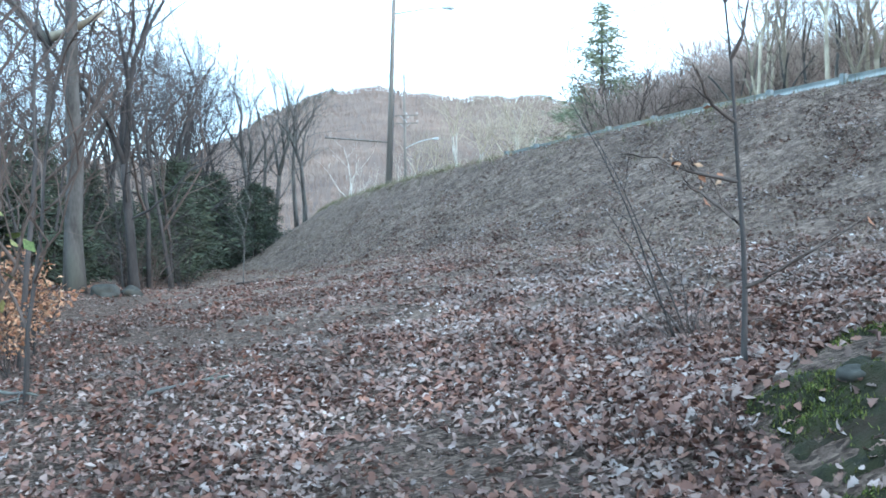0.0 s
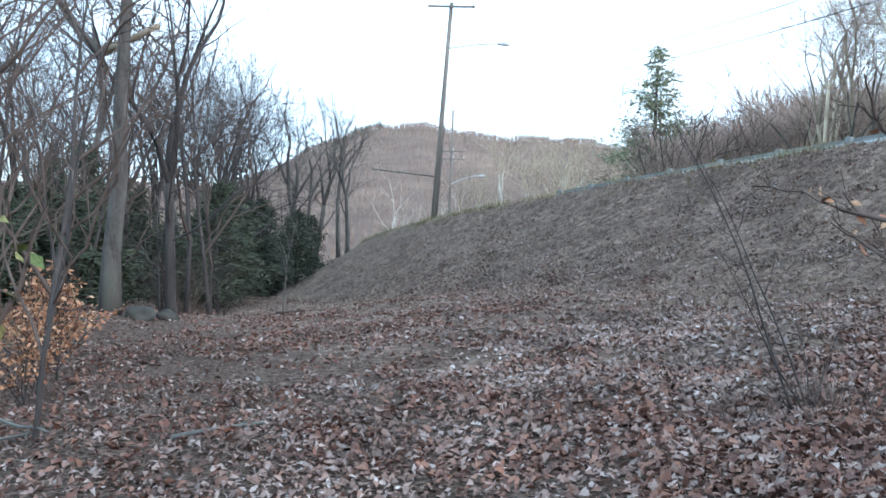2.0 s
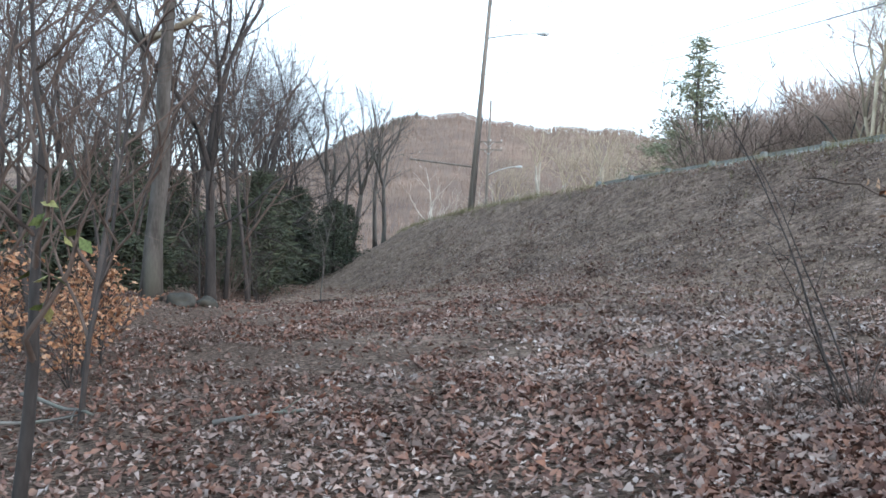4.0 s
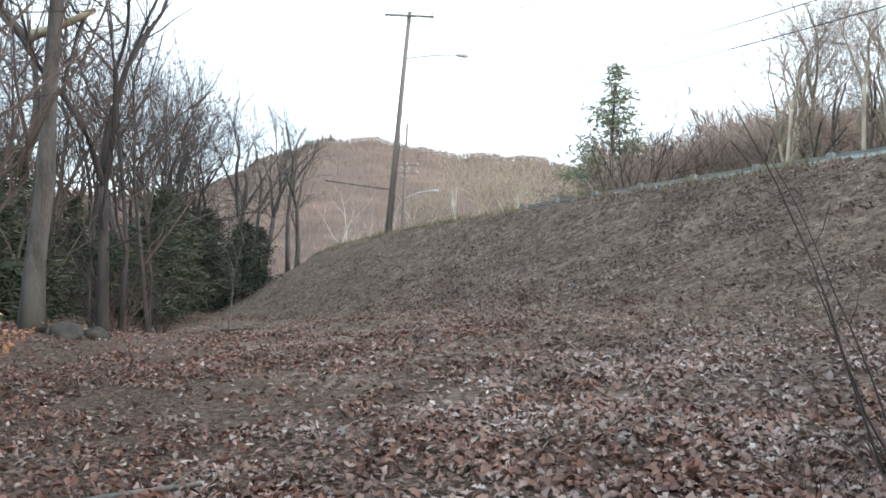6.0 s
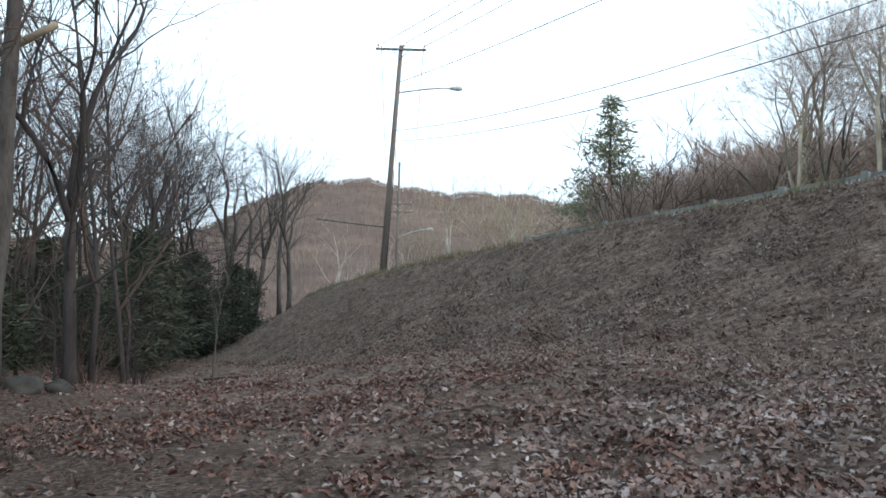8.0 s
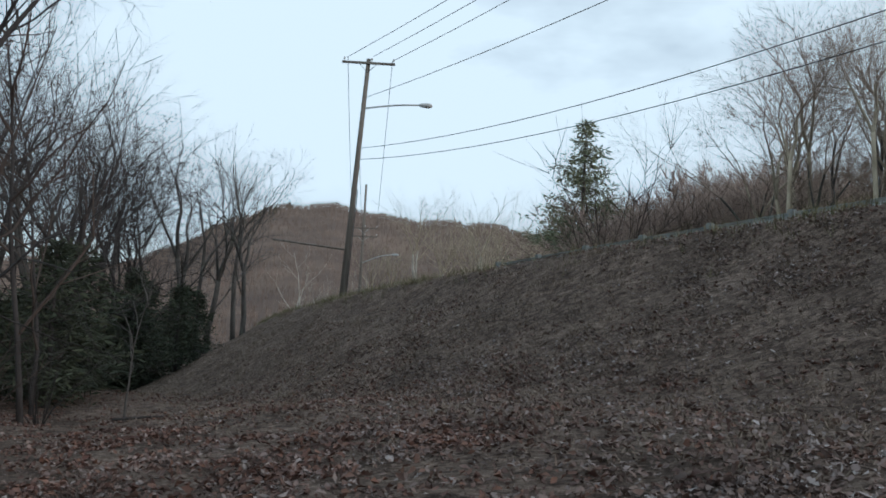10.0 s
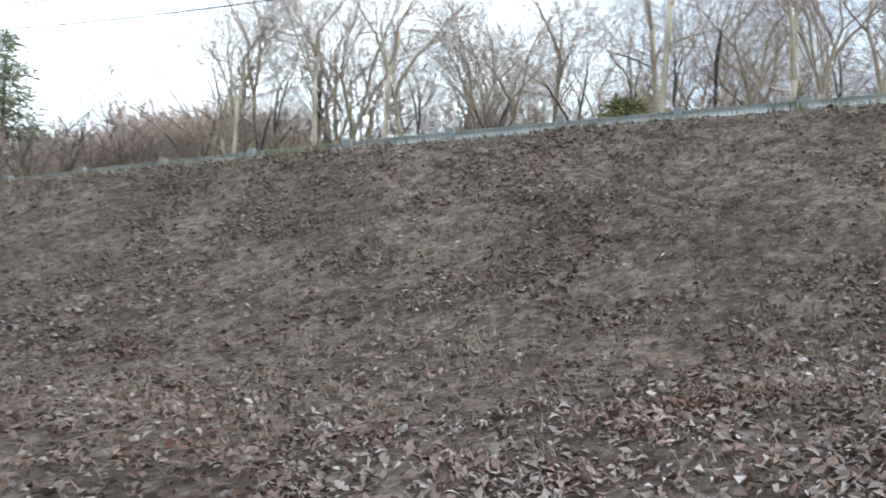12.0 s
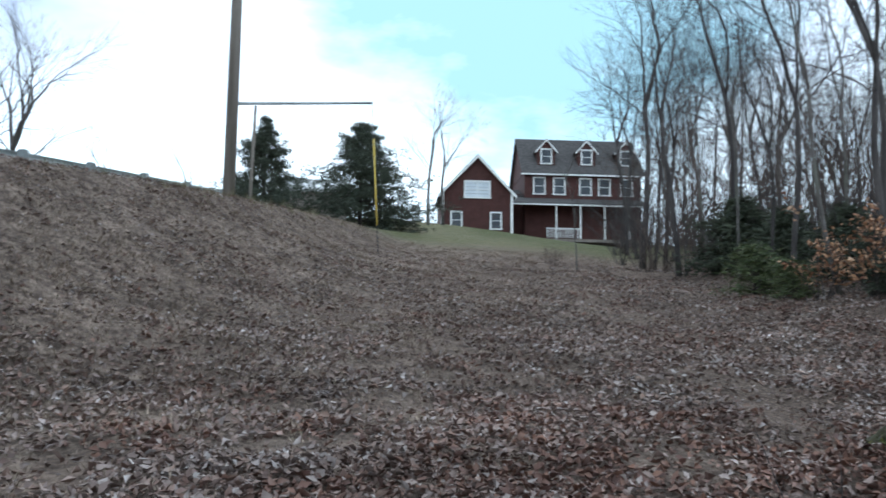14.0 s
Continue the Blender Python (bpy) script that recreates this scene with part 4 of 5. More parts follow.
scrub_trees = [
    crowned_tree("scrub_tree", 26, 7.0, 0.07, 0.18, 4, 0.4, M_TWIG_ROSE, M_TWIG_ROSE, "small bushy bare tree with reddish tan twigs", "tree", "scrub trees beyond the road", levels=4, side=1.0, fine=0.013, ends=1.0),
    crowned_tree("scrub_tree", 27, 6.5, 0.06, 0.12, 5, 0.42, M_TWIG_ROSE, M_TWIG_ROSE, "low many-stemmed bare tree with reddish tan twigs", "tree", "scrub trees beyond the road", levels=4, side=1.0, fine=0.013, ends=1.0),
]
for x, y in scatter(95, 11.0, 27, 46, 72, 0, 7, 1.2, beyond_road):
    az, d = math.degrees(math.atan2(x, y - 7)), math.hypot(x, y - 7)
    k = rng.choice(scrub_trees)
    f = place if k.name not in used else copy_at
    used.add(k.name)
    f(k, x, y, rng.uniform(0, 360), (1.5 + d * math.tan(radians(rng.uniform(6.3, 9.3) + 2.5 * float(smooth((az - 15) / 9)))) - on_ground(x, y)) / 6.8)
wood(scrub_trees, scatter(34, 26, 60, 34, 60, 0, 7, 1.6, beyond_road), 0.8, 1.3)
wood(pale_trees, scatter(12, 14.5, 24, 48, 72, 0, 7, 2.6, beyond_road), 0.5, 0.75)
wood(pale_trees[:2] + pale_trees[3:4], scatter(12, -1, 9, 78, 125, 0, 7, 4.0, lambda x, y: along(x, y)[1] < -14), 0.7, 0.95)
# beside the house
def wood_edge(x, y):
    """Behind the line where the leaves of the clearing end."""
    az, d = math.degrees(math.atan2(x, y - 9.3)), math.hypot(x, y - 9.3)
    return d > 27 - 0.42 * (az - 131)


WOOD_FRONT = [(17.6, -8.8), (11.9, -6.3), (10.1, -5.5), (16.4, -8.9), (14.9, -8.1), (13.2, -7.3), (9.2, -5.6)]
wood(trunk_trees, WOOD_FRONT[1:3], 0.75, 0.85)
wood(trunk_trees, WOOD_FRONT[:1] + WOOD_FRONT[3:], 0.55, 0.75)
wood(trunk_trees, [(20.2, -10.3), (21.8, -12.4)], 0.5, 0.65)
wood(trunk_trees, scatter(46, 132, 159, 20, 58, 0, 9.3, 1.6, wood_edge), 0.65, 1.0)
wood(tall_trees, scatter(16, 133, 160, 34, 80, 0, 9.3, 3.0, lambda x, y: math.hypot(x - HX - 4, y - HY + 5) > 19), 0.9, 1.1)
wood(edge_trees, [(52.5, -19.4), (54.0, -21.5), (50.0, -14.0)], 0.7, 0.85)

# ---- evergreens ----
hemlocks = [
    evergreen("hemlock", 31, 4.4, 2.1, M_NEEDLE, "dark green young hemlock under the bare trees", 0.75, 0.04, 0.36, "hemlocks of the wood", shape=0.9, needles=7),
    evergreen("hemlock", 32, 3.6, 2.3, M_NEEDLE, "dark green young hemlock under the bare trees", 0.75, 0.03, 0.36, "hemlocks of the wood", shape=0.7, needles=7),
]
for n, (x, y) in enumerate(scatter(40, -42, -13.0, 28, 54, gap=2.0, keep=low_wood)):
    (place if n < 2 else copy_at)(hemlocks[n % 2], x, y, rng.uniform(0, 360), rng.uniform(0.7, 1.25))
for x, y in scatter(10, -40, -16, 26, 35, gap=2.4, keep=low_wood):
    copy_at(hemlocks[rng.randrange(2)], x, y, rng.uniform(0, 360), rng.uniform(0.65, 1.05))
for x, y in scatter(13, -24, -12.4, 41, 62, gap=2.2, keep=low_wood):
    copy_at(hemlocks[rng.randrange(2)], x, y, rng.uniform(0, 360), rng.uniform(0.95, 1.4))
pine = evergreen("pine_tree", 33, 13.8, 6.4, M_NEEDLE_PINE, "tall conical pine with pale greyish green needles beyond the road", 0.85, 0.05, 0.5, shape=0.85, needles=12)
place(pine, 9.6, 61.0, 20, 1.1)
small_pines = evergreen("young_pine", 34, 6.5, 2.6, M_NEEDLE_LIT, "young yellow-green pine beyond the road", 0.7, 0.06, 0.42, "young pines", shape=0.8)
place(small_pines, 12.4, 59.5, 0, 1.15)
for x, y, k in ((7.4, 62.0, 0.65), (13.6, 58.0, 1.1), (11.4, 62.5, 0.9), (14.6, 56.5, 0.9), (17.9, 50.0, 0.9), (18.6, 49.0, 0.75), (19.6, 46.5, 0.7), (2.8, 70.0, 0.6), (-3.0, 84.0, 0.7)):
    copy_at(small_pines, x, y, rng.uniform(0, 360), k)
spruce = evergreen("spruce_tree", 35, 7.8, 5.4, M_SPRUCE, "dense dark green conical spruce on the lawn edge", 1.3, 0.03, 0.27, "spruces by the road", shape=1.0, needles=16)
place(spruce, 47.6, -5.5, 0, 1.0)
broad = evergreen("spruce_tree", 36, 7.9, 6.0, M_SPRUCE, "broad dark green spruce beside the road", 1.3, 0.02, 0.28, "spruces by the road", shape=0.75, needles=16)
place(broad, 44.0, -10.2, 0, 0.95)
rail_bush = evergreen("juniper_bush", 37, 2.6, 1.5, M_NEEDLE_LIT, "bushy green juniper just beyond the guard rail", 1.2, 0.02, 0.28, category="bush", shape=0.5)
place(rail_bush, 21.2, 25.2, 0, 1.0, -1.4)
# a mound under the juniper keeps it at the level seen over the rail


def stem_cluster(name, seed, stems, tall, spread, thick, mat, label, twigs=4, category="bush", group="", leaf=None, leaves=0, leaf_size=0.09):
    """A bush of many thin stems, with dry leaves where it keeps them."""
    r = random.Random(seed)
    root = thing(name, Matrix(), label, category, group)
    t, tw, lv, lf = Tubes(), Tubes(), [], []
    for _ in range(stems):
        a = r.uniform(0, 6.283)
        q = limb_path(r, (0.12 * math.cos(a) * spread, 0.12 * math.sin(a) * spread, -0.08), (spread * math.cos(a) * r.random(), spread * math.sin(a) * r.random(), 1),
                      tall * r.uniform(0.6, 1.1), 5, 0.12, -0.02)
        t.add(q, [thick * (1 - 0.8 * i / 5) for i in range(6)], 3, False)
        for _k in range(twigs):
            p, d = point_on(q, r.uniform(0.3, 0.98))
            q2 = limb_path(r, p, side_way(r, d, 0.7), tall * r.uniform(0.15, 0.35), 2, 0.15, 0.02)
            tw.add(q2, [thick * 0.45, thick * 0.3, thick * 0.12], 3, False)
            if leaf:
                for _l in range(leaves):
                    p2, _ = point_on(q2, r.uniform(0.1, 1.0) * 0.99)
                    leaf_at(r, lv, lf, p2 + Vector((r.gauss(0, 0.04), r.gauss(0, 0.04), -0.03)), leaf_size)
    tagged(t.object("thicket", mat, root), kind="stuff")
    tagged(tw.object("spray", mat, root), kind="stuff")
    if leaf:
        mesh_object("foliage", lv, lf, leaf, root, "dry orange-brown leaves")
    return root


def leaf_at(r, verts, faces, p, size):
    """One folded hanging leaf."""
    d = Vector((r.gauss(0, 1), r.gauss(0, 1), r.gauss(-0.4, 0.6))).normalized()
    s = d.cross(Vector((r.gauss(0, 1), r.gauss(0, 1), r.gauss(0, 1)))).normalized()
    n = d.cross(s)
    ln = size * r.uniform(0.7, 1.3)
    i = len(verts)
    verts += [p, p + d * ln * 0.5 + s * ln * 0.26 + n * ln * 0.1, p + d * ln, p + d * ln * 0.5 - s * ln * 0.26 + n * ln * 0.1, p + d * ln * 0.5]
    faces += [(i, i + 1, i + 4), (i + 1, i + 2, i + 4), (i + 4, i + 2, i + 3), (i, i + 4, i + 3)]


# brush at the foot of the woods
brush = stem_cluster("brush", 41, 18, 1.5, 0.9, 0.012, M_TWIG, "tangled leafless brown brush at the wood's edge", 6, "bush", "brush of the wood")
spots = scatter(46, -46, -14, 19, 46, gap=1.1, keep=lambda x, y: along(x, y)[1] > 11 + 0.1 * max(along(x, y)[0] + 20, 0))
spots += scatter(60, 131.5, 160, 17, 40, 0, 9.3, 1.0, wood_edge) + scatter(30, 12, 64, 26, 46, 0, 7, 1.4, beyond_road)
for n, (x, y) in enumerate(spots):
    (place if n == 0 else copy_at)(brush, x, y, rng.uniform(0, 360), rng.uniform(0.7, 1.5) * (1.5 if along(x, y)[1] < 0 else 1))
verge = stem_cluster("verge_shrub", 49, 20, 2.8, 0.8, 0.02, M_TWIG_PALE, "dense tan leafless shrub on the far verge of the road", 10, "bush", "shrubs on the far verge")
spots = [p for p in scatter(60, 8, 40, 34, 66, 0, 7, 1.5, beyond_road)]
for n, (x, y) in enumerate(spots):
    (place if n == 0 else copy_at)(verge, x, y, rng.uniform(0, 360), rng.uniform(0.8, 1.9))
for x, y, k in ((19.9, -6.0, 0.5), (20.5, -6.2, 0.42)):
    copy_at(brush, x, y, rng.uniform(0, 360), k)
undergrowth = stem_cluster("undergrowth", 45, 14, 2.6, 0.6, 0.014, M_BARK_DARK, "thin dark leafless saplings among the trees", 7, "bush", "undergrowth of the wood")
spots = scatter(20, -46, -14, 24, 50, gap=1.6, keep=low_wood) + scatter(60, 131.5, 160, 18, 48, 0, 9.3, 1.0, wood_edge)
for n, (x, y) in enumerate(spots):
    (place if n == 0 else copy_at)(undergrowth, x, y, rng.uniform(0, 360), rng.uniform(0.8, 1.5))
beech = stem_cluster("beech_sapling", 42, 9, 1.7, 0.8, 0.013, M_BARK_DARK, "young beech keeping its dry orange leaves", 9, "sapling", "beech saplings", M_BEECH, 6, 0.085)
place(beech, -5.6, 9.6, 0, 0.95)
for x, y, k in ((-6.1, 10.6, 1.0), (-5.2, 8.6, 0.75), (-6.8, 12.0, 0.9), (-7.6, 11.2, 1.1), (-6.6, 8.6, 1.1), (10.0, -4.8, 0.95), (9.0, -5.1, 1.25)):
    copy_at(beech, x, y, rng.uniform(0, 360), k)
thicket = stem_cluster("tall_thicket", 48, 11, 5.0, 0.75, 0.022, M_TWIG, "tall tangled leafless thicket of thin stems", 13, "bush", "tall thickets")
for n, (x, y) in enumerate(scatter(12, 12, 40, 33, 50, 0, 7, 2.5, beyond_road)):
    (place if n == 0 else copy_at)(thicket, x, y, rng.uniform(0, 360), rng.uniform(1.1, 2.0))
for x, y in scatter(46, 132.5, 160, 22, 60, 0, 9.3, 1.4, wood_edge):
    copy_at(thicket, x, y, rng.uniform(0, 360), rng.uniform(0.7, 1.5))
laurel = evergreen("laurel_bush", 44, 1.5, 1.2, M_LAUREL, "low green laurel at the wood's edge", 0.7, 0.05, 0.22, category="bush", shape=0.4)
place(laurel, 12.0, -5.3, 0, 0.7)
copy_at(laurel, 10.6, -4.7, 80, 0.5)
hem_edge = evergreen("hemlock", 46, 2.0, 1.5, M_NEEDLE, "low dark hemlock among the trunks", 1.0, 0.04, 0.28, "hemlocks of the wood", shape=0.6)
place(hem_edge, 9.4, -6.3, 0, 0.5)
for x, y, k in ((8.6, -5.4, 0.6), (13.4, -8.2, 0.8), (11.2, -7.4, 0.8), (15.5, -9.0, 1.0), (-9.6, 18.4, 0.9), (-11.0, 19.5, 1.3), (-12.4, 17.6, 1.2)):
    copy_at(hem_edge, x, y, rng.uniform(0, 360), k)


# ---- the big tree with the broken limb ----
def broken_limb_tree():
    r = random.Random(77)
    root = bare_tree("oak_tree", 78, 13.5, 0.21, 0.5, 8, M_BARK, M_TWIG, "big grey-barked bare oak with a broken limb", "tree", lean=0.02, spread=0.7)
    t = Tubes()
    t.add(limb_path(r, (0.02, 0, 5.35), (0.95, -0.2, 0.18), 1.35, 5, 0.05, 0.02), [0.11, 0.085, 0.075, 0.07, 0.065, 0.06], 8)
    t.object("broken_limb", M_BARK_PALE, root, "pale broken-off limb")
    t = Tubes()
    q = limb_path(r, (-0.03, 0, 5.2), (-0.75, 0, 0.65), 5.5, 8, 0.08, 0.09)
    t.add(q, [0.1 * (1 - 0.09 * i) for i in range(9)], 7)
    for k in range(9):
        p, d = point_on(q, 0.3 + 0.07 * k)
        t.add(limb_path(r, p, side_way(r, d, 0.7), 1.6, 4, 0.12, 0.08), [0.03, 0.022, 0.016, 0.01, 0.005], 4, False)
    t.object("limb", M_BARK, root)
    t = Tubes()
    q = limb_path(r, (0.03, 0, 6.7), (0.7, 0, 0.72), 5.0, 7, 0.07, 0.08)
    t.add(q, [0.11 * (1 - 0.1 * i) for i in range(8)], 7)
    for k in range(9):
        p, d = point_on(q, 0.3 + 0.07 * k)
        t.add(limb_path(r, p, side_way(r, d, 0.7), 1.5, 4, 0.12, 0.08), [0.03, 0.022, 0.016, 0.01, 0.005], 4, False)
    t.object("limb", M_BARK, root)
    return root


oak = broken_limb_tree()
place(oak, -8.3, 16.45, 0, 1.0)
oak.matrix_world = oak.matrix_world @ pose(0, 0, 0, 0, -2.2, 0)
copy_at(tall_trees[0], -7.7, 18.1, 70, 0.85)


def stone(x, y, size, seed, label="grey fieldstone half sunk in leaves", mat=None):
    r = random.Random(seed)
    bm = bmesh.new()
    bmesh.ops.create_icosphere(bm, subdivisions=3, radius=1)
    off = Vector((r.uniform(0, 50), 0, 0))
    for v in bm.verts:
        v.co *= 1 + 0.35 * noise.noise(v.co * 1.3 + off) + 0.08 * noise.noise(v.co * 4 + off)
    bmesh.ops.scale(bm, vec=size, verts=bm.verts)
    for f in bm.faces:
        f.smooth = True
    ob = part("stone", bm, mat or M_STONE, None)
    tagged(ob, label, "stone")
    ob.matrix_world = Matrix.Translation((x, y, on_ground(x, y) + size[2] * 0.25)) @ pose(0, 0, 0, 0, 0, r.uniform(0, 360))
    return ob


stone(-7.45, 16.1, (0.42, 0.3, 0.2), 1, "grey stone at the foot of the oak")
stone(-7.0, 16.3, (0.25, 0.2, 0.15), 2)
for n, (x, y, k) in enumerate(((2.45, 3.2, 0.2), (2.75, 3.0, 0.16), (2.2, 2.75, 0.15), (2.95, 2.6, 0.18), (2.55, 2.45, 0.14), (2.0, 3.1, 0.1))):
    stone(x, y, (k, k * 0.75, k * 0.5), 10 + n, "mossy grey stone in the bank")


# ---- thin saplings near the path ----
M_LATE = leaf_material("late_leaves", [(0.14, 0.17, 0.05), (0.2, 0.19, 0.07), (0.11, 0.14, 0.045)])
sap_r = bare_tree("maple_sapling", 52, 3.3, 0.024, 0.22, 8, M_BARK_DARK, M_TWIG, "thin grey bare sapling growing from the mossy bank", "sapling", lean=0.03, sub=3, tw=1, spread=1.1, reach=0.5)
place(sap_r, 1.95, 4.55, 200, 1.0)


def few_leaves(tree, lo, hi, seed, count, size, mat, label):
    """Some last leaves on the twigs of a sapling, between two heights."""
    r = random.Random(seed)
    twigs = [c for c in tree.children if c.name.startswith("crown")][0].data.vertices
    spots = [p.co for p in twigs if lo < p.co.z < hi]
    v, f = [], []
    for _ in range(count):
        leaf_at(r, v, f, Vector(r.choice(spots)), size)
    mesh_object("foliage", v, f, mat, tree, label)


few_leaves(sap_r, 0.9, 1.7, 3, 16, 0.08, M_BEECH, "few dry red-brown leaves")
whips = thing("arching_shrub", Matrix.Translation((1.96, 6.2, on_ground(1.96, 6.2))), "arching thin dark leafless whips of a shrub", "bush")
r = random.Random(9)
for way, ln, th in (((-0.42, 0.1, 1), 2.3, 0.011), ((-0.32, 0.0, 1), 2.0, 0.009), ((-0.55, -0.1, 0.95), 1.5, 0.008), ((-0.1, 0.1, 1), 0.9, 0.007), ((0.3, 0.1, 0.8), 1.0, 0.006), ((-0.7, 0.2, 0.6), 0.9, 0.006)):
    t = Tubes()
    q = limb_path(r, (r.gauss(0, 0.05), 0, -0.05), way, ln, 9, 0.05, -0.02)
    t.add(q, [th * (1 - 0.75 * i / 9) for i in range(10)], 6)
    for k in range(5):
        p, d = point_on(q, 0.35 + 0.12 * k)
        t.add(limb_path(r, p, side_way(r, d, 0.8), ln * 0.16, 3, 0.15, 0.0), [th * 0.4, th * 0.35, th * 0.25, th * 0.15], 3, False)
    t.object("stem", M_BARK_DARK, whips)
tuft_brush = stem_cluster("brush_tuft", 47, 30, 0.5, 1.2, 0.005, M_TWIG, "low tuft of dry brown stems among the leaves", 3, "bush", "tufts of dry stems")
place(tuft_brush, 2.0, 6.1)
for x, y, k in ((2.05, 5.7, 0.9), (1.5, 6.1, 0.7), (1.1, 3.5, 0.5), (1.5, 3.3, 0.45), (-2.4, 7.6, 0.5), (-1.0, 9.2, 0.45), (-3.6, 9.6, 0.6), (2.2, 5.4, 0.6), (-4.0, 8.2, 0.8), (-4.6, 10.5, 0.9), (-3.0, 12.0, 0.7)):
    copy_at(tuft_brush, x, y, rng.uniform(0, 360), k)
sap_l = bare_tree("young_tree", 61, 4.4, 0.06, 0.3, 7, M_BARK_DARK, M_TWIG, "slim grey leaning young tree without leaves", "sapling", "saplings by the path", lean=0.1, sub=3, tw=2, spread=0.8)
place(sap_l, -3.0, 4.35, 120, 0.8)
few_leaves(sap_l, 1.2, 2.3, 8, 16, 0.13, M_LATE, "few yellow-green late leaves")
thin = bare_tree("thin_sapling", 62, 5.2, 0.035, 0.2, 9, M_BARK_DARK, M_TWIG, "thin dark bare sapling by the path", "sapling", "saplings by the path", lean=0.06, sub=4, tw=2, spread=0.7)
place(thin, -3.95, 6.55, 10, 0.8)
for x, y, k, a in ((-5.35, 8.95, 1.25, 50), (-5.9, 8.2, 1.1, 200), (-5.2, 6.9, 1.0, 140), (-7.3, 11.0, 1.3, 260), (-6.9, 9.0, 1.35, 20), (-8.6, 12.6, 1.4, 90), (-9.3, 14.2, 1.5, 310), (-7.6, 13.4, 1.1, 170)):
    copy_at(thin, x, y, a, k)
for x, y in scatter(12, -42, -19, 20, 30, gap=1.6, keep=low_wood):
    copy_at(thin, x, y, rng.uniform(0, 360), rng.uniform(1.2, 2.0))
pale_sap = bare_tree("pale_sapling", 63, 3.4, 0.03, 0.35, 5, M_BARK, M_BARK, "thin pale crooked sapling at the wood's edge", "sapling", "pale saplings", lean=0.12, sub=2, tw=1, spread=0.7)
place(pale_sap, -6.1, 21.6, 0, 0.85)
copy_at(pale_sap, -8.0, 18.2, 90, 0.9)
copy_at(pale_sap, 18.9, -6.0, 40, 1.0)


# ---- fallen wood ----
def fallen(name, x, y, way, length, thick, seed, label, lift=0.03, mat=None):
    r = random.Random(seed)
    root = thing(name, Matrix.Translation((x, y, on_ground(x, y))), label, "fallen branch")
    t = Tubes()
    q = limb_path(r, (0, 0, lift), (*way, 0), length, 7, 0.07, 0)
    q = [Vector((p.x, p.y, on_ground(x + p.x, y + p.y) - on_ground(x, y) + lift + 0.3 * thick)) for p in q]
    t.add(q, [thick * (1 - 0.07 * i) for i in range(8)], 9)
    t.object("stem", mat or M_BARK, root)
    t2 = Tubes()
    p, d = point_on(q, 0.7)
    t2.add(limb_path(r, p, side_way(r, d, 0.6), length * 0.3, 3, 0.1, 0.05), [thick * 0.4, thick * 0.3, thick * 0.2, thick * 0.1], 5)
    t2.object("side_twig", mat or M_BARK, root)
    return root


fallen("fallen_branch", -2.75, 6.45, (1, 0.02), 0.75, 0.028, 1, "short grey fallen branch on the leaves")
fallen("fallen_branch", -4.9, 7.2, (0.8, -0.55), 1.5, 0.022, 2, "thin fallen branch by the saplings", 0.12)
fallen("fallen_branch", -5.0, 6.6, (1, -0.1), 1.1, 0.02, 3, "thin fallen branch by the saplings", 0.08)
fallen("fallen_branch", -6.2, 21.2, (1, 0.3), 0.9, 0.03, 4, "dark fallen branch at the wood's edge", 0.1, M_BARK_DARK)
stump = thing("broken_stump", Matrix.Translation((2.55, 3.75, on_ground(2.55, 3.75))), "small dark broken stump in the mossy bank", "stump")
t = Tubes()
t.add([Vector((0, 0, -0.1)), Vector((0, 0, 0.06)), Vector((0.01, 0, 0.11)), Vector((0.015, 0, 0.14))], [0.06, 0.045, 0.04, 0.02], 9)
t.object("trunk", M_BARK_DARK, stump)


# ---- the moss on the bank ----
def moss_sheet():
    verts, faces = [], []
    n = 100
    for j in range(n + 1):
        for i in range(n + 1):
            x, y = 1.3 + 2.8 * i / n, 1.6 + 3.1 * j / n
            w = noise.noise(Vector((x * 1.3, y * 1.3, 0))) + 0.5 * noise.noise(Vector((x * 4, y * 4, 3)))
            edge = 1.0 - ((x - 2.65) / 1.15) ** 4 - ((y - 2.85) / 1.1) ** 4
            up = 0.03 * min(1, edge * 2) + 0.1 * w + 0.05 * noise.noise(Vector((x * 9, y * 9, 1))) + 0.02 * noise.noise(Vector((x * 23, y * 23, 5))) - 0.016
            if edge < 0.1:
                up = -0.05
            verts.append((x, y, on_ground(x, y) + up))
    for j in range(n):
        for i in range(n):
            p = j * (n + 1) + i
            faces.append((p, p + 1, p + n + 2, p + n + 1))
    return tagged(mesh_object("moss_patch", verts, faces, M_MOSS), "green and yellowish moss over the bank", "moss", kind="stuff")


moss_sheet()


# ---- litter, grass, far wood ----
def raw_mesh(name, verts, tris, mat):
    me = bpy.data.meshes.new(name)
    me.vertices.add(len(verts))
    me.vertices.foreach_set("co", np.ascontiguousarray(verts, np.float32).ravel())
    me.loops.add(tris.size)
    me.loops.foreach_set("vertex_index", np.ascontiguousarray(tris, np.int32).ravel())
    me.polygons.add(len(tris))
    me.polygons.foreach_set("loop_start", np.arange(0, tris.size, 3, dtype=np.int32))
    me.update()
    me.validate()
    me.materials.append(mat)
    return new(name, me)


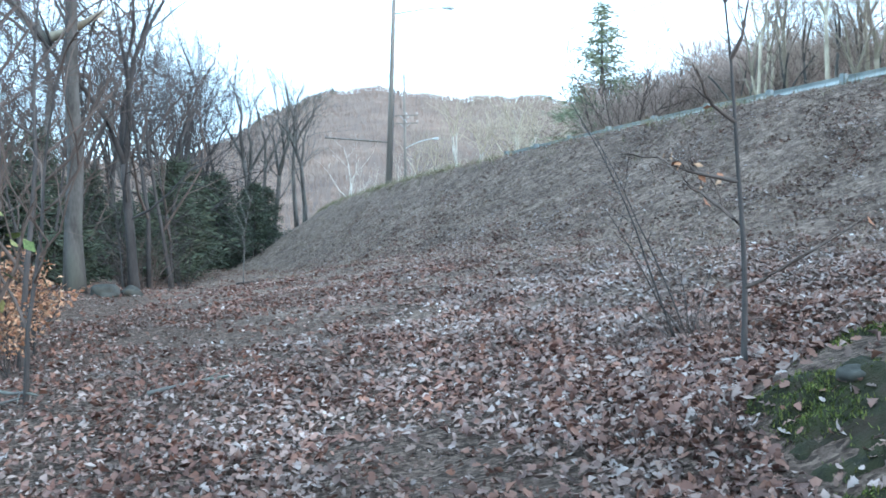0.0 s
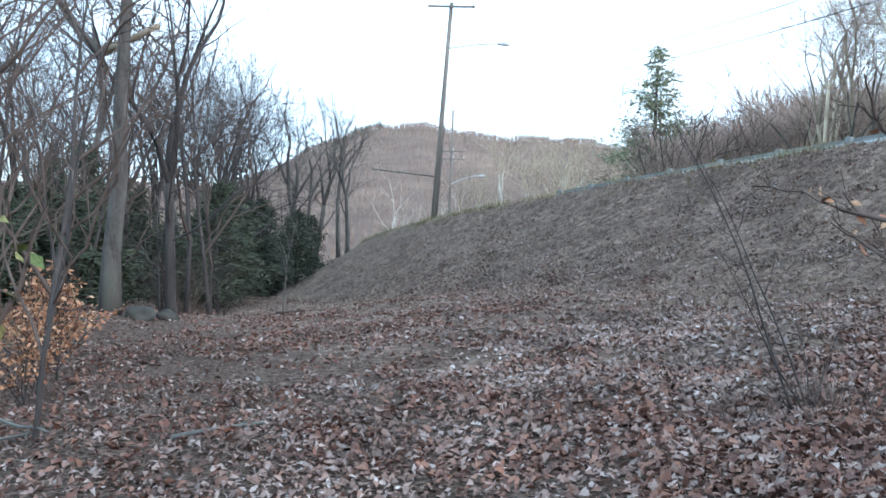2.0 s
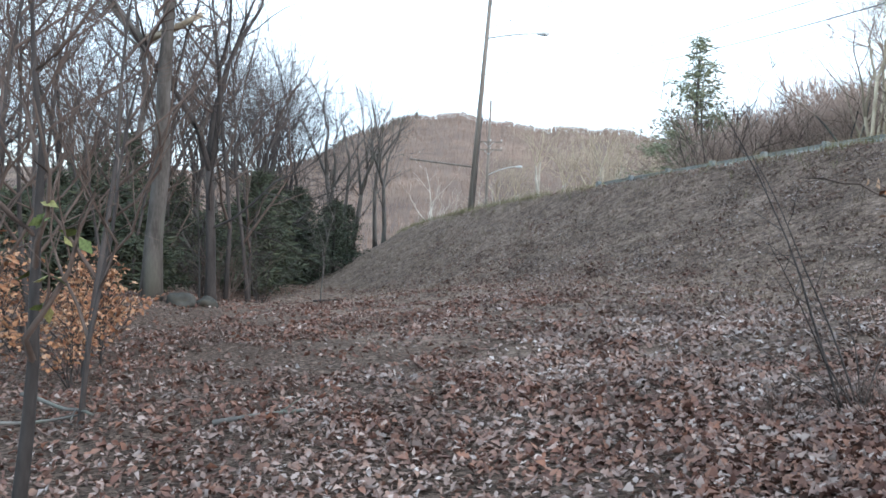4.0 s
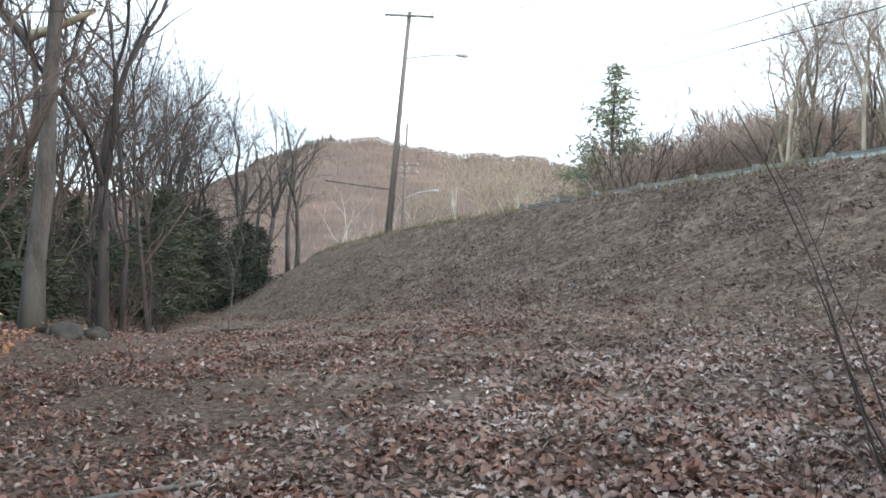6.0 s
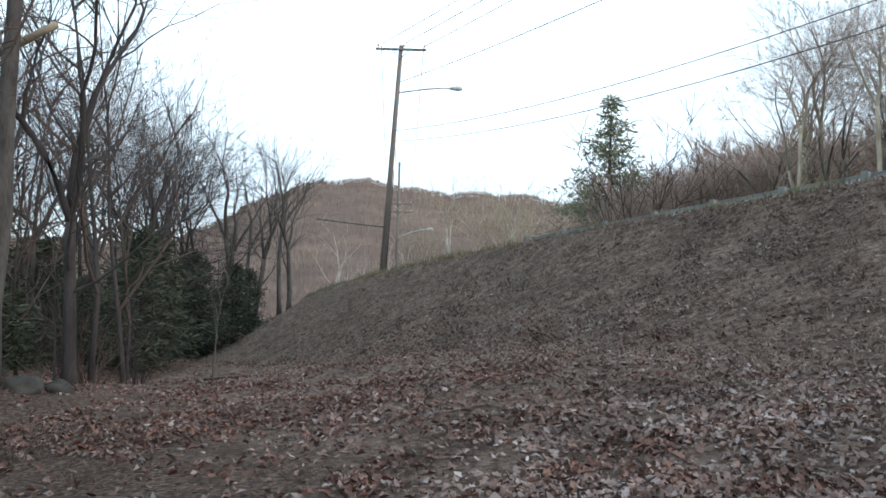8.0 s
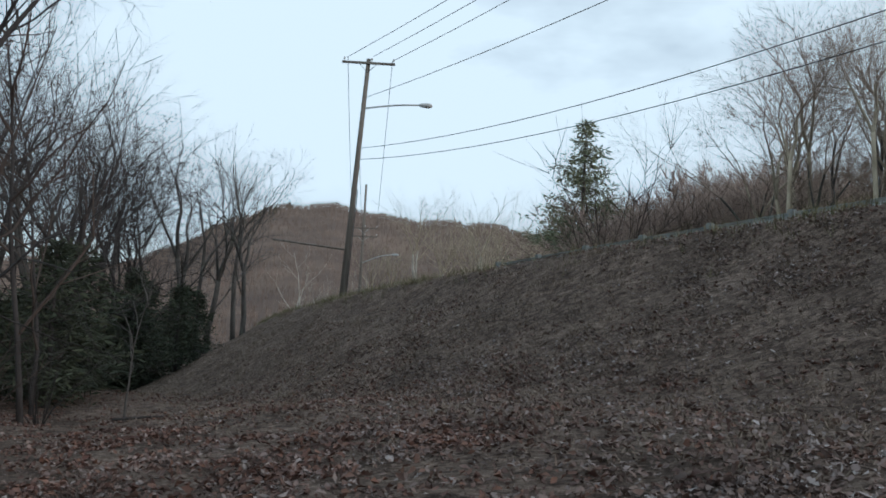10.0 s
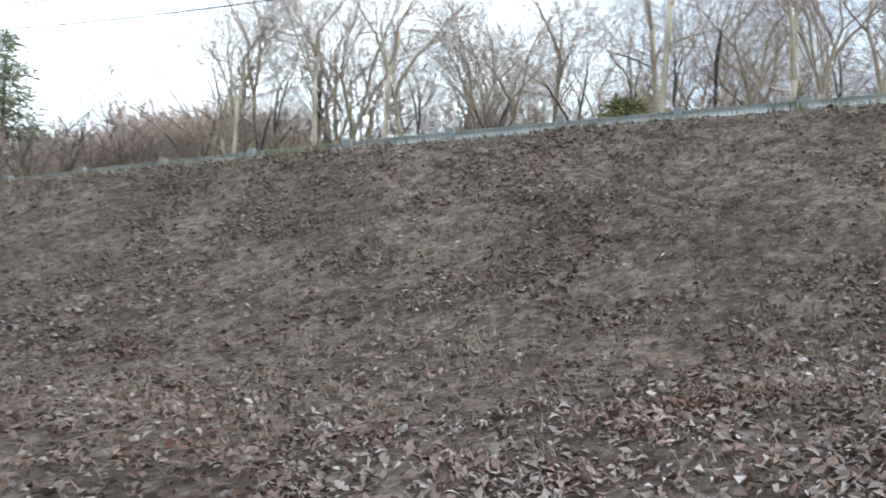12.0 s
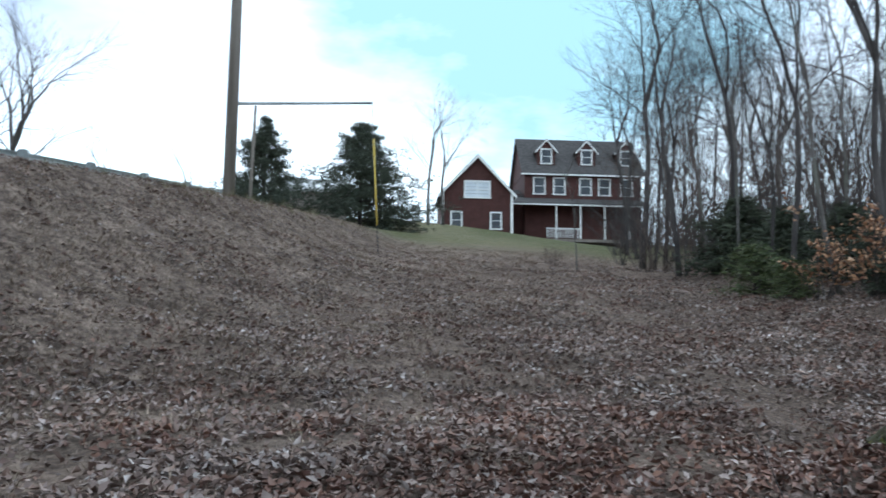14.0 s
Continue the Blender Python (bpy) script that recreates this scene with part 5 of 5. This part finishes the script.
def litter(count):
    g = np.random.default_rng(4)
    py = g.uniform(-1, 13.5, count)
    az = np.radians(g.uniform(-50, 158, count))
    rr = 1.8 + 22 * g.random(count) ** 1.35
    x, y = -0.2 + rr * np.sin(az), py + rr * np.cos(az)
    a, s = along(x, y)
    patch = 1.1 * lumps(x + 40, y, 0.5) + 0.9 * lumps(x, y + 30, 1.6) + 0.6 * lumps(x, y, 3.5)
    grass = smooth((14.2 - 3.2 * np.tanh((x - 0.3) / 1.3) - s) / 3.8)
    keep = g.random(count) < np.clip(0.8 - 0.55 * grass + 0.85 * patch + 0.36 * smooth((a - 4) / 10) * smooth((s - 2) / 4), 0.11 + 0.06 * smooth((s - 5) / 3), 1) * (s > 1.0)
    moss = (((x - 2.65) / 1.1) ** 4 + ((y - 2.85) / 1.05) ** 4) < 1
    keep &= ~moss | (g.random(count) < 0.06 + 0.4 * np.clip(lumps(x, y, 1.7) - 0.1, 0, 1))
    x, y, rr = x[keep], y[keep], rr[keep]
    n = len(x)
    size = (0.038 + 0.064 * g.random(n) ** 1.6) * (1 - 0.08 * smooth((12 - along(x, y)[1]) / 6))
    turn = g.uniform(0, 2 * np.pi, n)
    tilt = np.where(g.random(n) < 0.75, g.normal(0, 0.3, n), g.normal(0, 0.75, n))
    d = np.stack([np.cos(turn) * np.cos(tilt), np.sin(turn) * np.cos(tilt), np.sin(tilt)], -1)
    roll = g.normal(0, 0.55, n)
    side = np.stack([-np.sin(turn), np.cos(turn), np.zeros(n)], -1)
    up = np.cross(d, side)
    sd = side * np.cos(roll)[:, None] + up * np.sin(roll)[:, None]
    up = np.cross(d, sd)
    z = height(x, y) + g.uniform(0.0, 0.035, n) + 0.25 * np.abs(np.sin(tilt)) * size
    p = np.stack([x, y, z], -1)
    L, wd = size[:, None], (size * g.uniform(0.16, 0.34, n))[:, None]
    curl = (size * g.uniform(-0.1, 0.5, n))[:, None]
    bend = (size * g.uniform(-0.2, 0.25, n))[:, None]
    base, tip = p - d * L * 0.5 + up * bend, p + d * L * 0.5 + up * bend
    v = np.stack([base, p + sd * wd + up * curl, tip, p - sd * wd + up * curl * 0.7, p], 1)
    mid = np.array([[0, 4, 1], [1, 4, 2], [2, 4, 3], [3, 4, 0]])
    away = np.array([[0, 2, 1], [0, 3, 2]])
    k = np.arange(n)
    close = rr < 2.9
    tris = np.concatenate([(k[(rr < 6.5) & ~close][:, None, None] * 5 + mid[None]).reshape(-1, 3), (k[rr >= 6.5][:, None, None] * 5 + away[None]).reshape(-1, 3)])
    # the leaves beside the path have lobes
    rows = []
    for along_leaf, out in ((-0.5, 0.0), (-0.22, 0.75), (-0.1, 0.42), (0.08, 1.0), (0.2, 0.5), (0.34, 0.7), (0.5, 0.0)):
        c = p + d * L * along_leaf + up * bend * (2 * abs(along_leaf)) ** 2
        rows.append((c, out))
    lobed = [rows[0][0]]
    for c, out in rows[1:6]:
        lobed += [c + sd * wd * out * 1.15 + up * curl * out, c - sd * wd * out * 1.15 + up * curl * out * 0.7]
    lobed.append(rows[6][0])
    lobed = np.stack(lobed, 1)[close]
    strip = [[0, 1, 2], [9, 11, 10]]
    for q in range(1, 9, 2):
        strip += [[q, q + 2, q + 1], [q + 1, q + 2, q + 3]]
    m = len(lobed)
    tris = np.concatenate([tris, n * 5 + (np.arange(m)[:, None, None] * 12 + np.array(strip)[None]).reshape(-1, 3)])
    v = np.concatenate([v.reshape(-1, 3), lobed.reshape(-1, 3)])
    return tagged(raw_mesh("leaf_litter", v.reshape(-1, 3), tris, M_LITTER), "fallen brown and grey oak leaves over the ground", "leaves", kind="stuff")


litter(400000)


def moss_pile(count):
    """The short upright pile of the moss, denser on its cushions."""
    g = np.random.default_rng(23)
    x, y = g.uniform(1.55, 3.8, count), g.uniform(1.75, 3.95, count)
    edge = 1.0 - ((x - 2.65) / 1.15) ** 4 - ((y - 2.85) / 1.1) ** 4
    keep = (edge > 0.12) & (g.random(count) < np.clip(0.4 + 0.9 * lumps(x, y, 2.2) + 0.6 * lumps(x + 5, y, 6.0), 0.02, 1))
    x, y = x[keep], y[keep]
    n = len(x)
    up = [0.03 * min(1, e * 2) + 0.1 * (noise.noise(Vector((p * 1.3, q * 1.3, 0))) + 0.5 * noise.noise(Vector((p * 4, q * 4, 3)))) + 0.05 * noise.noise(Vector((p * 9, q * 9, 1)))
          + 0.02 * noise.noise(Vector((p * 23, q * 23, 5))) - 0.02 for p, q, e in zip(x, y, edge[keep])]
    turn, lean = g.uniform(0, 2 * np.pi, n), g.uniform(0.1, 1.2, n)
    ln, wd = g.uniform(0.012, 0.035, n)[:, None], g.uniform(0.003, 0.007, n)[:, None]
    d = np.stack([np.cos(turn) * np.sin(lean), np.sin(turn) * np.sin(lean), np.cos(lean)], -1)
    side = np.stack([-np.sin(turn), np.cos(turn), np.zeros(n)], -1)
    p = np.stack([x, y, height(x, y) + np.array(up)], -1)
    v = np.stack([p - side * wd, p + side * wd, p + d * ln], 1)
    return tagged(raw_mesh("moss_pile", v.reshape(-1, 3), np.arange(n * 3).reshape(-1, 3), M_MOSS_PILE), "short yellowish green pile of moss on the bank", "moss", kind="stuff")


M_MOSS_PILE = leaf_material("moss_pile", [(0.045, 0.058, 0.015), (0.11, 0.125, 0.026), (0.075, 0.088, 0.022), (0.03, 0.035, 0.014), (0.15, 0.15, 0.035)], 0.95)
moss_pile(110000)


def dry_grass(count):
    g = np.random.default_rng(7)
    a, s = g.uniform(-26, 34, count), 0.8 + 15.5 * g.random(count) ** 0.9
    ang = ANG0 + a / RAD
    cx, cy = CX + (RAD + s) * np.cos(ang), CY + (RAD + s) * np.sin(ang)
    clump = 0.9 * lumps(cx, cy, 2.6) + 0.9 * lumps(cx + 9, cy, 0.9)
    keep = g.random(count) < np.clip(0.55 + 0.4 * clump, 0.08, 1) * smooth((12.0 - s) / 5)
    cx, cy = cx[keep], cy[keep]
    n = len(cx)
    blades = 9
    x, y = np.repeat(cx, blades) + g.normal(0, 0.055, n * blades), np.repeat(cy, blades) + g.normal(0, 0.055, n * blades)
    m = n * blades
    turn, lean = g.uniform(0, 2 * np.pi, m), g.uniform(0.5, 1.35, m)
    ln, wd = g.uniform(0.05, 0.16, m)[:, None], g.uniform(0.004, 0.009, m)[:, None]
    d = np.stack([np.cos(turn) * np.sin(lean), np.sin(turn) * np.sin(lean), np.cos(lean)], -1)
    side = np.stack([-np.sin(turn), np.cos(turn), np.zeros(m)], -1)
    p = np.stack([x, y, height(x, y) - 0.01], -1)
    v = np.stack([p - side * wd, p + side * wd, p + d * ln], 1)
    tris = np.arange(m * 3).reshape(-1, 3)
    return tagged(raw_mesh("dry_grass", v.reshape(-1, 3), tris, M_GRASS), "matted dry tan grass on the embankment", "grass", kind="stuff")


dry_grass(46000)


def crest_grass(count):
    """Taller, greener grass along the lip of the bank, in front of the rail."""
    g = np.random.default_rng(17)
    a, s = g.uniform(-40, 30, count), 0.15 + np.abs(g.normal(0, 0.75, count))
    ang = ANG0 + a / RAD
    cx, cy = CX + (RAD + s) * np.cos(ang), CY + (RAD + s) * np.sin(ang)
    keep = g.random(count) < np.clip(0.5 + 0.7 * lumps(cx, cy, 0.9), 0.05, 1) * (1 - 0.75 * smooth((a - 2) / 6))
    cx, cy = cx[keep], cy[keep]
    blades = 7
    m = len(cx) * blades
    x, y = np.repeat(cx, blades) + g.normal(0, 0.06, m), np.repeat(cy, blades) + g.normal(0, 0.06, m)
    turn, lean = g.uniform(0, 2 * np.pi, m), g.uniform(0.1, 0.9, m)
    ln, wd = g.uniform(0.12, 0.36, m)[:, None], g.uniform(0.004, 0.009, m)[:, None]
    d = np.stack([np.cos(turn) * np.sin(lean), np.sin(turn) * np.sin(lean), np.cos(lean)], -1)
    side = np.stack([-np.sin(turn), np.cos(turn), np.zeros(m)], -1)
    p = np.stack([x, y, height(x, y) - 0.01], -1)
    v = np.stack([p - side * wd, p + side * wd, p + d * ln], 1)
    return tagged(raw_mesh("crest_grass", v.reshape(-1, 3), np.arange(m * 3).reshape(-1, 3), M_CREST), "longer olive and tan grass along the road verge", "grass", kind="stuff")


M_CREST = leaf_material("verge_grass", [(0.16, 0.15, 0.075), (0.21, 0.18, 0.11), (0.13, 0.135, 0.06), (0.25, 0.2, 0.14)], 0.85)
crest_grass(14000)


def far_wood(count):
    """Bare trees on the ridge, too many and too far to count."""
    g = np.random.default_rng(9)
    az = np.radians(g.uniform(-30, 44, count))
    dist = 150 + 245 * g.random(count) ** 0.8
    x, y = dist * np.sin(az), dist * np.cos(az)
    tall = g.uniform(1.4, 3.0, count) * (1 + 0.25 * lumps(x, y, 0.05))
    vs = []
    root = np.stack([x, y, height(x, y)], -1)
    away = np.stack([np.cos(az), -np.sin(az), 0 * az], -1)
    for b in range(6):
        if b == 0:
            p0, p1, w = root, root + np.stack([g.normal(0, 0.25, count), g.normal(0, 0.25, count), tall], -1), 0.05
        else:
            h = g.uniform(0.2, 0.75, count) * tall
            t = g.uniform(0, 6.283, count)
            reach = tall * g.uniform(0.1, 0.24, count)
            p0 = root + np.stack([0 * h, 0 * h, h], -1)
            p1 = p0 + np.stack([np.cos(t) * reach, np.sin(t) * reach, reach * g.uniform(1.0, 2.2, count)], -1)
            w = 0.045
        vs.append(np.stack([p0 - away * w, p0 + away * w, p1], 1))
    v = np.stack(vs, 1).reshape(-1, 3)
    tris = np.arange(len(v)).reshape(-1, 3)
    return tagged(raw_mesh("far_wood", v, tris, M_FAR), "bare reddish-brown woods covering the far hill", "woods", kind="stuff")


M_FAR = leaf_material("far_branches", [(0.225, 0.165, 0.135), (0.25, 0.182, 0.146), (0.205, 0.152, 0.128), (0.3, 0.232, 0.19), (0.24, 0.168, 0.13)])
far_wood(38000)


def ridge_pines(count):
    """Small dark pines along the crest of the hill."""
    g = np.random.default_rng(19)
    az = np.radians(g.uniform(-15, -9, count))
    dist = g.uniform(330, 392, count)
    x, y = dist * np.sin(az), dist * np.cos(az)
    z, tall = height(x, y), g.uniform(1.8, 3.6, count)
    away = np.stack([np.cos(az), -np.sin(az), 0 * az], -1)
    vs = []
    for b in range(14):
        f = b / 14
        c = np.stack([x, y, z + tall * f], -1)
        half = (tall * 0.3 * (1 - f) * g.uniform(0.6, 1.1, count))[:, None]
        vs.append(np.stack([c - away * half, c + away * half * g.uniform(0.5, 1.2, count)[:, None], c + np.stack([0 * x, g.normal(0, 0.2, count), tall * 0.22], -1)], 1))
    v = np.stack(vs, 1).reshape(-1, 3)
    return tagged(raw_mesh("ridge_pines", v, np.arange(len(v)).reshape(-1, 3), M_NEEDLE), "small dark pines scattered along the hill's crest", "woods", kind="stuff")


ridge_pines(34)


birch = bare_tree("birch_tree", 71, 8.5, 0.13, 0.25, 7, M_BIRCH, M_BIRCH, "small white-barked bare birch at the foot of the hill", "tree", "birches below the hill", lean=0.14, sub=3, tw=2, spread=0.7)
place(birch, -10.5, 92.0, 0, 0.95)
for n, (x, y) in enumerate(scatter(16, -8.5, -2.8, 78, 112, gap=1.5)):
    copy_at(birch, x, y, rng.uniform(0, 360), rng.uniform(0.75, 1.1))
valley_trees = [
    crowned_tree("valley_tree", 72, 20.0, 0.3, 0.42, 3, 0.34, M_BIRCH, M_BARK_PALE, "tall pale-barked bare tree below the hill", "tree", "pale trees below the hill", lift=0.03),
    crowned_tree("valley_tree", 73, 19.0, 0.26, 0.5, 2, 0.36, M_BIRCH, M_BARK_PALE, "tall pale-barked bare tree with a vase-shaped crown below the hill", "tree", "pale trees below the hill", lift=0.03),
]
for n, (az, d, top) in enumerate(((3.4, 94, 16.0), (-1.0, 92, 14.8), (4.3, 97, 13.5), (0.9, 99, 12.5), (5.6, 92, 12.0), (-2.6, 96, 9.5), (2.1, 90, 10.5), (6.8, 95, 11.5), (-4.0, 99, 9.0), (8.2, 90, 10.0))):
    x, y = d * math.sin(radians(az)), d * math.cos(radians(az))
    (place if n < 2 else copy_at)(valley_trees[n % 2], x, y, rng.uniform(0, 360), (top - on_ground(x, y)) / (20.0 - n % 2))


# ---- small roofs beyond the road ----
def shed(x, y, z, turn, label):
    root = thing("roadside_building", Matrix.Translation((x, y, z)) @ pose(0, 0, 0, 0, 0, turn), label, "building")
    part("wall", box((7, 5, 5.0), (0, 0, -0.5)), M_POLE, root)
    part("roof", slope_along_x(-3.0, 1.8, 0, 3.4, -4, 4), M_LAMP, root, "pale roof")
    part("roof", slope_along_x(3.0, 1.8, 0, 3.4, -4, 4), M_LAMP, root)
    return root


shed(74.9, -18.4, 14.6, -118, "low brown building with a pale roof behind the spruces")
